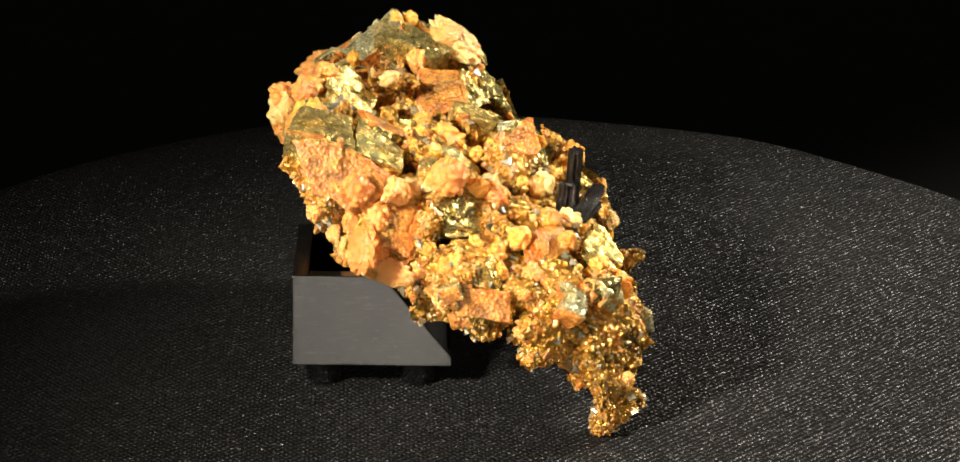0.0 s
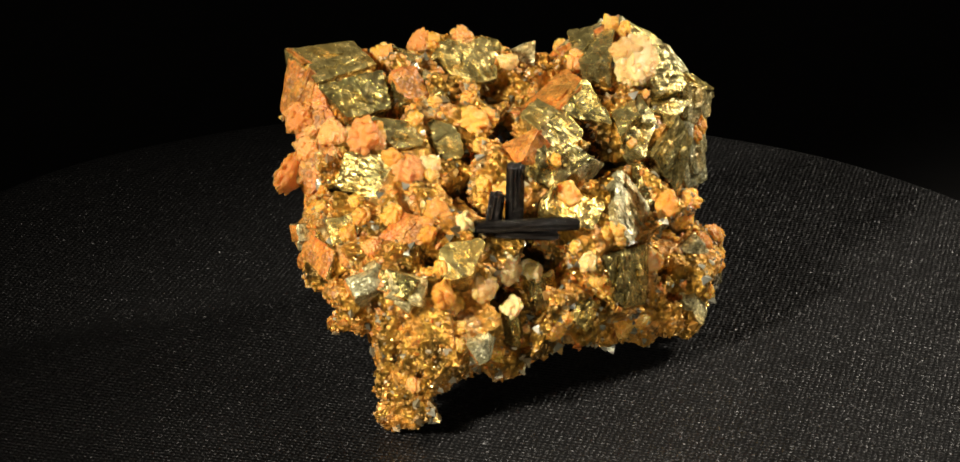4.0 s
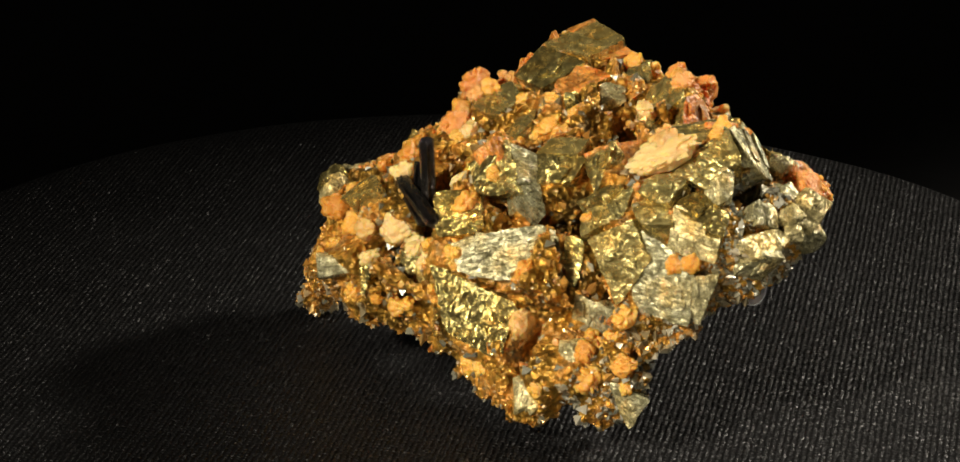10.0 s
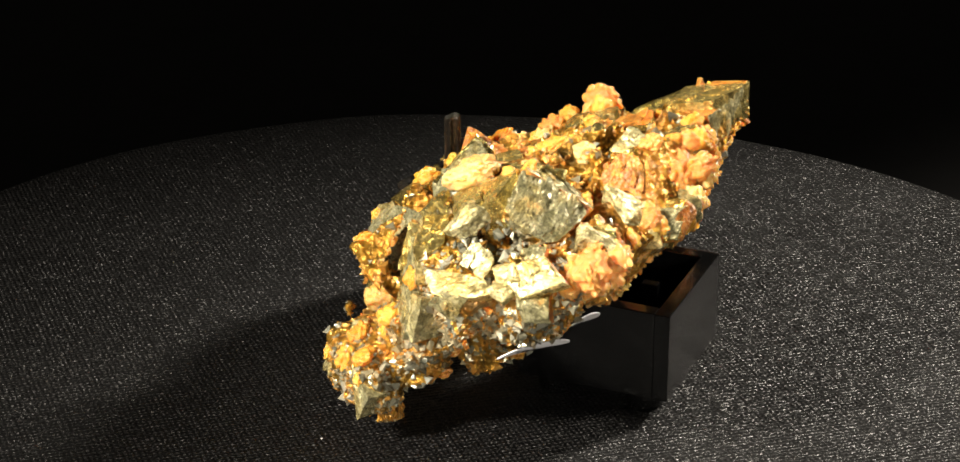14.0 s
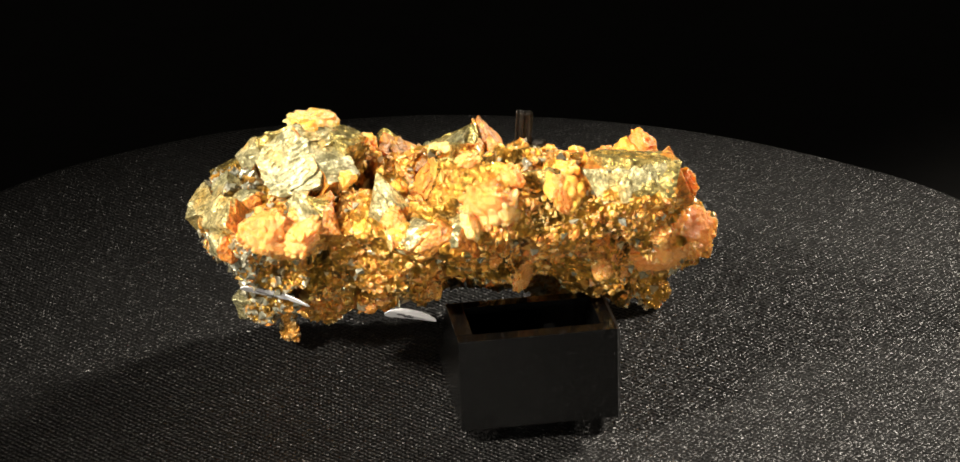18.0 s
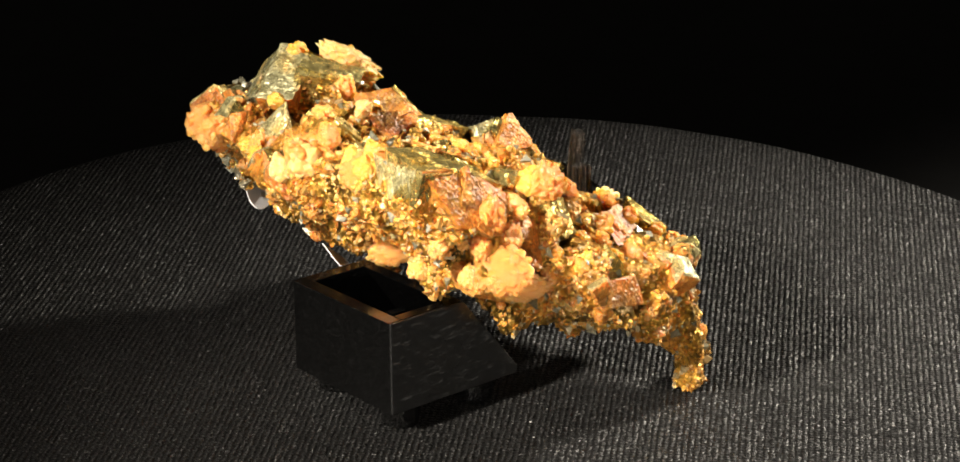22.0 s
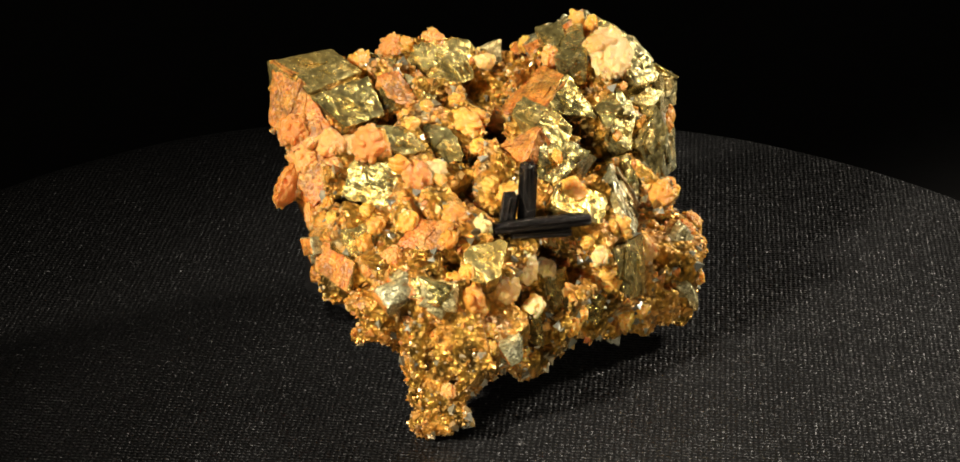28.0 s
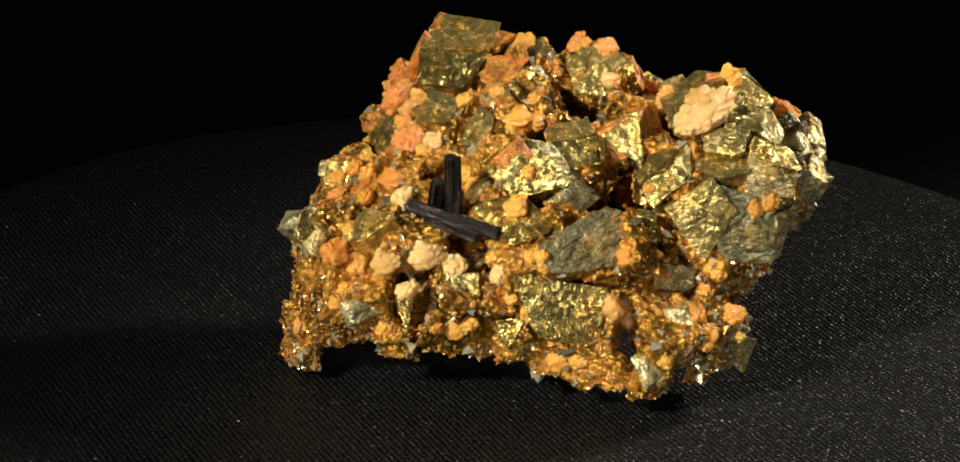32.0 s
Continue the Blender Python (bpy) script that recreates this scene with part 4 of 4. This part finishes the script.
crystal(10.4, -27.1, 21.0, -31, 12, -104, 3.8, 2.6, 4, -129, "tarnished")
crystal(-31.2, 11.8, 29.8, -121, 17, 59, 6.1, 3.2, 4, 136, "tarnished")
crystal(-17.9, -21.9, 24.1, -167, -68, -126, 5.8, 4.2, 4, 32, "coated")
crystal(-2.1, -28.7, 20.2, -73, -14, -175, 5.8, 3.1, 4, -33, "coated")

rosette(15.2, -11.9, 18.4, 81, -0, 94, 2.5, "pale")
rosette(13.3, -6.8, 19.6, 89, 0, 117, 2.9, "pale")
rosette(11.4, -4.6, 18.0, 89, -0, 109, 2.3, "pale")
rosette(10.0, -8.4, 12.3, 54, 0, 105, 2.5, "pale")
rosette(6.7, -1.7, 15.5, 54, 0, 93, 1.9, "pale")
rosette(9.3, -11.6, 25.6, 69, -0, 145, 2.3, "pale")
rosette(15.7, 4.7, 19.2, 72, 0, 76, 1.8, "pale")
rosette(5.2, 20.6, 12.1, 76, -0, 67, 3.1, "pale")
rosette(-13.9, -19.8, 32.4, 42, -0, 58, 2.6, "salmon")
rosette(-6.2, -16.8, 33.3, 48, -0, 104, 1.7, "salmon")
rosette(-1.4, -14.3, 29.9, 41, -0, 100, 3.0, "salmon")
rosette(-0.1, -11.7, 29.5, 40, -0, 101, 1.6)
rosette(6.6, -14.3, 26.9, 40, -0, 100, 2.3)
rosette(16.2, -18.8, 19.3, 68, 0, 127, 2.7)
rosette(14.7, -16.5, 17.1, 68, 0, 127, 2.3)
rosette(12.6, -18.8, 20.6, 20, -0, 119, 1.9)
rosette(-8.0, -0.2, 32.7, 29, -0, 73, 3.0)
rosette(-8.4, 2.6, 32.9, 40, -0, 80, 1.9)
rosette(-9.3, -9.0, 34.3, 55, -0, 67, 1.5)
rosette(-11.5, 1.0, 35.0, 43, 0, 56, 1.6)
rosette(-11.4, -4.7, 35.4, 45, -0, 99, 1.4)
rosette(0.1, -24.6, 23.4, 63, -0, 89, 1.7)
rosette(-3.3, -21.5, 26.1, 39, -0, 92, 1.5)
rosette(-26.8, 3.8, 38.5, 51, -0, 78, 1.8)
rosette(-25.1, 7.7, 39.4, 31, -0, 111, 2.0, "salmon")
rosette(-25.7, 14.4, 33.5, 60, -0, 84, 2.0, "salmon")
rosette(-16.4, 28.1, 40.7, 70, -0, 94, 1.9)
rosette(-5.0, 37.4, 26.9, 78, -0, 120, 1.7)
rosette(0.5, 21.4, 28.7, 57, -0, 96, 1.1)
rosette(13.8, 8.8, 22.0, 55, 0, 98, 1.5)
rosette(14.6, 10.7, 20.8, 66, 0, 98, 1.1)
rosette(1.3, 31.9, 18.2, 35, -0, 125, 2.3)
rosette(2.0, 30.6, 15.4, 43, 0, 82, 1.9)
rosette(6.7, 30.4, 13.8, 51, 0, 135, 2.1)
rosette(7.3, 32.3, 10.7, 75, -0, 138, 2.5)
rosette(3.5, 35.1, 13.0, 41, -0, 125, 2.1)
rosette(16.6, -1.0, 10.5, 94, -0, 96, 2.0)
rosette(16.2, 1.0, 11.5, 33, 0, 106, 1.5)
rosette(17.6, -11.2, 9.2, 66, 0, 87, 1.8)
rosette(18.6, -3.2, 11.3, 93, -0, 119, 1.3)
rosette(12.7, 13.0, 6.5, 76, -0, 92, 2.3)
rosette(13.1, 15.8, 7.0, 84, 0, 86, 1.7)
rosette(17.6, -16.9, 14.4, 36, 0, 91, 1.5)
rosette(19.3, -17.8, 12.9, 66, 0, 105, 1.3)
rosette(12.4, 27.8, 8.8, 85, 0, 114, 1.5)
rosette(14.3, 3.4, 21.1, 41, -0, 74, 1.3)
rosette(15.4, 6.5, 16.1, 87, 0, 55, 1.5)
rosette(-16.6, 10.6, 37.5, 42, -0, -137, 2.1, "pale")
rosette(-3.8, 35.6, 26.3, 71, -0, 149, 1.8)
rosette(9.4, 19.3, 14.3, 86, -0, -170, 2.7, "pale")
rosette(2.9, 27.0, 13.7, 48, 0, -152, 1.7)
rosette(-28.7, 30.0, 30.3, 61, 0, -123, 2.9, "salmon")
rosette(-27.4, 33.6, 30.1, 86, -0, -175, 1.7, "salmon")
rosette(-20.0, -8.8, 36.8, 70, 0, -150, 1.5)
rosette(-3.2, -15.9, 31.5, 45, 0, -147, 2.2)
rosette(5.1, 5.5, 30.5, 68, 0, 149, 1.4)
rosette(1.5, 34.4, 10.1, 69, -0, -154, 1.6)
rosette(3.6, 36.0, 10.2, 60, -0, 165, 1.3)
rosette(-29.2, 17.7, 33.2, 72, -0, -136, 2.0, "salmon")
rosette(-26.8, 30.2, 32.9, 91, -0, -166, 1.7, "salmon")
rosette(-12.8, 10.2, 29.9, 96, 0, 55, 2.6, "pale")
rosette(-7.2, -18.3, 34.1, 69, -0, 11, 3.1, "salmon")
rosette(-7.8, 27.6, 35.1, 74, -0, 92, 2.4, "pale")
rosette(12.4, -2.6, 17.8, 34, 0, 66, 2.3, "pale")
rosette(16.5, -8.2, 15.2, 36, -0, 17, 2.2, "pale")
rosette(14.2, 8.8, 13.8, 100, -0, 36, 2.1)
rosette(9.3, 5.0, 26.8, 39, 0, 49, 2.5)
rosette(13.9, 10.3, 22.2, 94, 0, 47, 1.8)
rosette(10.4, 21.4, 22.8, 54, -0, 37, 2.4)
rosette(-26.0, -5.1, 38.3, 35, 0, 62, 2.2)
rosette(-28.2, 2.4, 38.4, 59, 0, 23, 2.2, "salmon")
rosette(-3.9, -1.3, 30.8, 80, 0, 28, 1.6)
rosette(2.5, -4.5, 27.8, 70, 0, 55, 1.7)
rosette(-19.4, -22.0, 33.5, 64, -0, 32, 2.7, "salmon")
rosette(-16.3, -22.2, 29.8, 55, -0, 28, 2.3, "salmon")
rosette(-25.7, 36.6, 30.1, 65, -0, -48, 2.2, "salmon")
rosette(-27.5, 31.1, 28.8, 109, 0, -77, 2.2, "salmon")
rosette(-22.3, 23.5, 36.1, 105, 0, -67, 1.8)
rosette(-28.5, 21.7, 31.5, 49, -0, -93, 1.6)
rosette(-19.3, 16.4, 33.1, 51, 0, -108, 1.8)
rosette(-30.1, 16.9, 32.1, 61, -0, -105, 1.9)
rosette(-28.7, 5.9, 35.1, 61, 0, -84, 3.7, "salmon")
rosette(-28.1, 2.8, 35.6, 30, -0, -74, 2.3, "salmon")
rosette(-26.8, -5.5, 36.5, 57, -0, -85, 2.1)
rosette(-28.8, -5.5, 34.4, 75, -0, -81, 1.5)
rosette(-30.6, 6.3, 33.2, 55, 0, -103, 1.9, "salmon")
rosette(-19.8, -20.8, 28.6, 75, -0, -103, 2.2, "salmon")
rosette(-10.4, -23.6, 23.1, 68, -0, -109, 2.0, "salmon")
rosette(-25.0, -18.0, 28.7, 81, 0, -73, 1.8, "salmon")
rosette(-13.1, 20.4, 37.2, 90, -0, -49, 2.2, "salmon")
rosette(-30.9, 3.7, 35.2, 75, 0, -53, 3.3, "pale")
rosette(-31.8, 8.1, 32.9, 68, 0, -12, 2.5, "pale")
rosette(-27.8, -3.4, 36.5, 74, -0, -38, 2.6)
rosette(-14.5, 29.6, 40.2, 72, -0, -9, 1.7)
rosette(-29.3, 28.9, 31.7, 110, -0, -26, 2.6, "salmon")
rosette(-8.1, -16.2, 33.3, 68, -0, -58, 2.8)
rosette(5.7, -1.6, 26.8, 55, 0, 6, 2.3, "pale")
rosette(-1.6, 3.2, 30.3, 65, -0, -25, 1.7)
rosette(2.5, -19.0, 25.7, 58, 0, -3, 2.2)
rosette(8.9, -17.1, 24.8, 48, -0, 8, 1.8)
rosette(-5.9, -25.6, 25.1, 49, 0, -21, 1.5)
rosette(-9.4, -23.5, 25.7, 73, -0, -11, 1.4)
rosette(4.3, -23.2, 22.6, 35, -0, -2, 1.8, "salmon")
rosette(-22.6, -10.9, 22.6, 72, 0, -53, 2.0, "salmon")
rosette(-20.6, -19.3, 23.9, 80, 0, -75, 2.0, "salmon")
rosette(-17.3, -23.3, 26.0, 86, -0, -3, 1.9, "salmon")
rosette(-13.4, -22.7, 21.6, 66, 0, -18, 1.8, "salmon")
rosette(-7.5, -25.8, 19.4, 97, 0, -30, 1.6, "salmon")
rosette(-12.7, -16.7, 31.7, 31, -0, 31, 2.8, "pale")
rosette(-9.5, -15.4, 31.4, 81, 0, 2, 2.4, "pale")
rosette(-1.6, -11.1, 30.0, 33, -0, 33, 2.4, "pale")
rosette(4.5, -2.6, 26.5, 52, 0, 17, 2.5)
rosette(-0.4, -22.3, 25.1, 56, -0, 47, 1.8)
rosette(13.5, -17.4, 21.4, 87, -0, -15, 2.0)
rosette(-19.0, -23.5, 24.5, 87, 0, -6, 1.8, "salmon")
rosette(-7.2, -26.1, 24.5, 49, -0, -5, 1.6)

rosette(-8.6, 25.9, 39.0, 10, 5, 0, 3.2, "pale")
rosette(-31.2, 5.0, 36.0, 40, -20, 80, 3.0, "salmon")
rosette(-27.6, 34.0, 31.2, -40, -40, 0, 3.6, "salmon")
rosette(-27.6, -5.6, 36.4, 20, -40, 0, 2.5)


def needle(start, end, radius, sides=7):
    """A fluted black prism between two points."""
    a, b = Vector(start), Vector(end)
    long = (b - a).length
    bm = bmesh.new()
    loops = []
    flute = [1 + 0.14 * (-1) ** k + RNG.normal(0, 0.05) for k in range(sides * 2)]
    for f, s in ((0, 0.9), (0.02, 1.0), (0.5, 1.03), (0.97, 1.0), (1.0, 0.92)):
        loops.append([bm.verts.new((radius * s * flute[k] * math.cos(math.pi * k / sides) * MM, radius * 0.8 * s * flute[k] * math.sin(math.pi * k / sides) * MM, (f * long + (RNG.normal(0, 0.12) if f in (0, 1.0) else 0)) * MM)) for k in range(sides * 2)])
    for lo, hi in zip(loops, loops[1:]):
        for k in range(sides * 2):
            j = (k + 1) % (sides * 2)
            bm.faces.new((lo[k], lo[j], hi[j], hi[k]))
    bm.faces.new(loops[0][::-1])
    bm.faces.new(loops[-1])
    ob = part("needle", bm, NEEDLE, SPECIMEN, "glossy black striated needle")
    ob.matrix_basis = Matrix.Translation(a * MM) @ (b - a).to_track_quat("Z", "Y").to_matrix().to_4x4()
    return ob


needle((9.6, -3.9, 22.0), (10.1, -4.2, 33.3), 1.15)
needle((10.2, -10.4, 25.2), (13.8, 4.0, 24.4), 1.0)
needle((10.8, -7.5, 24.0), (13.4, 0.8, 23.2), 0.9)
needle((8.8, -7.0, 23.5), (9.1, -6.3, 29.0), 1.2)

# ---- two paper stickers under the specimen ----
def sticker(x, y, z, rx, ry, rz, a, b):
    bm = bmesh.new()
    loop = [bm.verts.new((a * math.cos(t) * MM, b * math.sin(t) * MM, (0.5 * math.cos(t) ** 2) * MM)) for t in [2 * math.pi * k / 40 for k in range(40)]]
    face = bm.faces.new(loop)
    top = bmesh.ops.extrude_face_region(bm, geom=[face])["geom"]
    bmesh.ops.translate(bm, vec=(0, 0, 0.15 * MM), verts=[v for v in top if isinstance(v, bmesh.types.BMVert)])
    bmesh.ops.recalc_face_normals(bm, faces=bm.faces)
    ob = part("paper_sticker", bm, PAPER, SPECIMEN, "white oval paper sticker with faint marks")
    ob.matrix_basis = pose(x * MM, y * MM, z * MM, rx, ry, rz)
    for k, (u, v, w) in enumerate(((-0.35, 0.15, 0.30), (0.05, 0.2, 0.22), (0.38, 0.1, 0.2), (-0.1, -0.25, 0.36))):
        bm = bmesh.new()
        bmesh.ops.create_cube(bm, size=1.0)
        bmesh.ops.scale(bm, vec=(w * a * MM, 0.09 * b * MM * 2, 0.06 * MM), verts=bm.verts)
        bmesh.ops.translate(bm, vec=(u * a * MM, v * b * MM, 0.45 * MM), verts=bm.verts)
        part("ink_mark", bm, INK, ob)
    return ob


sticker(-19.7, 32.6, 18.8, 143, 0, -124, 5.4, 2.2)
sticker(-18.4, 14.3, 14.8, 140, 0, -108, 3.6, 2.2)


# ---- fine grains and small plates over the matrix ----
def scatter():
    quad = BODY_V[BODY_F]
    centre = quad.mean(1)
    normal = np.cross(quad[:, 2] - quad[:, 0], quad[:, 3] - quad[:, 1])
    normal /= np.linalg.norm(normal, axis=1)[:, None] + 1e-9
    gen = np.random.default_rng(21)
    bare = np.ones(len(centre))
    for c, turn, a, b in CRYSTALS:
        q = (centre - c) @ turn
        bare[(q[:, 0] / a) ** 2 + (q[:, 1] / b) ** 2 + ((q[:, 2] + 1) / 3.0) ** 2 < 0.9] = 0.03

    def spread(name, count, low, high, squash, mat, weight, label, lift, shape, shape_f, smooth, flat=0.0):
        pick = gen.choice(len(centre), count, p=weight / weight.sum())
        verts, faces = [], []
        for n, i in enumerate(pick):
            r = low + (high - low) * gen.random() ** 2.2
            rough = gen.normal(size=(3, 3))
            rough[:, 0] += flat * normal[i] * 3
            turn = np.linalg.qr(rough)[0][:, ::-1]
            if np.linalg.det(turn) < 0:
                turn[:, 0] = -turn[:, 0]
            s = np.array((1, 0.7 + 0.4 * gen.random(), squash)) * r
            verts.append((shape * (1 + gen.normal(0, 0.10, shape.shape)) * s) @ turn.T + centre[i] + normal[i] * r * lift)
            faces.append(shape_f + n * len(shape))
        me = from_arrays(name, (np.concatenate(verts) * MM).tolist(), [f for block in faces for f in block.tolist()])
        tagged(part_mesh(name, me, mat, SPECIMEN, label, smooth), kind="stuff")

    def hull_of(points):
        bm = bmesh.new()
        for q in points:
            bm.verts.new(q)
        bmesh.ops.convex_hull(bm, input=bm.verts[:])
        bm.verts.index_update()
        v = np.array([u.co[:] for u in bm.verts])
        f = np.array([[u.index for u in face.verts] for face in bm.faces])
        bm.free()
        return v, f

    octa = hull_of([(1, 0, 0), (-1, 0, 0), (0, 1, 0), (0, -1, 0), (0, 0, 1), (0, 0, -1)])
    tetra = hull_of([(1, 1, 1), (-1, -1, 1), (-1, 1, -1), (1, -1, -1), (0.9, -0.2, 0.9), (-0.9, 0.3, 0.8)])
    plate = hull_of([(s * math.cos(k * math.pi / 4), s * math.sin(k * math.pi / 4), z) for k in range(8) for s, z in ((1.0, 0.0), (0.72, 0.8), (0.72, -0.8))])
    side = np.clip(-normal[:, 1] * 0.8 - normal[:, 0] * 0.7, 0, 1)   # the crusted flanks
    below = np.clip(-normal[:, 2], 0, 1)
    low_end = np.clip((14 - centre[:, 2]) / 14, 0, 1)
    end = np.clip((centre[:, 1] - 28) / 8, 0, 1) * (centre[:, 2] < 36)
    tip = np.clip(1 - np.linalg.norm(centre - np.array((16, -25, 5)), axis=1) / 16, 0, 1)
    spread("druse", 11500, 0.14, 0.44, 0.9, GOLD, bare * (0.5 + 1.6 * below + 2.6 * low_end + 0.15 * side + 4 * tip + 2 * end), "crust of tiny brassy crystal grains", 0.1, *octa, False)
    spread("druse", 900, 0.35, 0.8, 0.8, GOLD, bare * (0.6 + 0.5 * below + 2 * tip), "crust of small brassy crystals", -0.1, *tetra, False)
    spread("druse", 3000, 0.2, 0.7, 0.8, GREY_GRAIN, bare * (0.15 + 0.5 * low_end + 3.0 * end), "crust of grey-green crystal grains", 0.0, *tetra, False)
    # small round bunches of plates on the crusted flanks
    grow = bare * (0.05 + 2.0 * side ** 1.5) * (1 - tip)
    for i in gen.choice(len(centre), 30, replace=False, p=grow / grow.sum()):
        turn = Vector(normal[i]).to_track_quat("Z", "Y").to_euler()
        rosette(*(centre[i] + 0.2 * normal[i]), *[math.degrees(v) for v in turn], gen.uniform(0.7, 1.5), "salmon")
    high = np.clip((centre[:, 2] - 11) / 8, 0.06, 1)
    spread("crust", 1500, 0.25, 0.7, 0.75, DULL, bare * (0.02 + 1.5 * side ** 1.3) * (1 - 0.85 * tip), "crust of angular rusty fragments", 0.05, *tetra, False)
    spread("crust", 9500, 0.18, 0.6, 0.4, CRUST, bare * (0.10 + 2.0 * side ** 1.3 + 0.1 * below) * (1 - 0.85 * tip) * high, "crust of small orange plates", 0.15, *plate, False, 0.25)


scatter()


# ---- what turns ----
def motions():
    rows = [(k * 0.5, pose(0, 0, 0, 0, 0, -SPIN * k * 0.5)) for k in range(65)]
    for thing in (TABLE, BOX, SPECIMEN):
        walk(thing, rows)


motions()
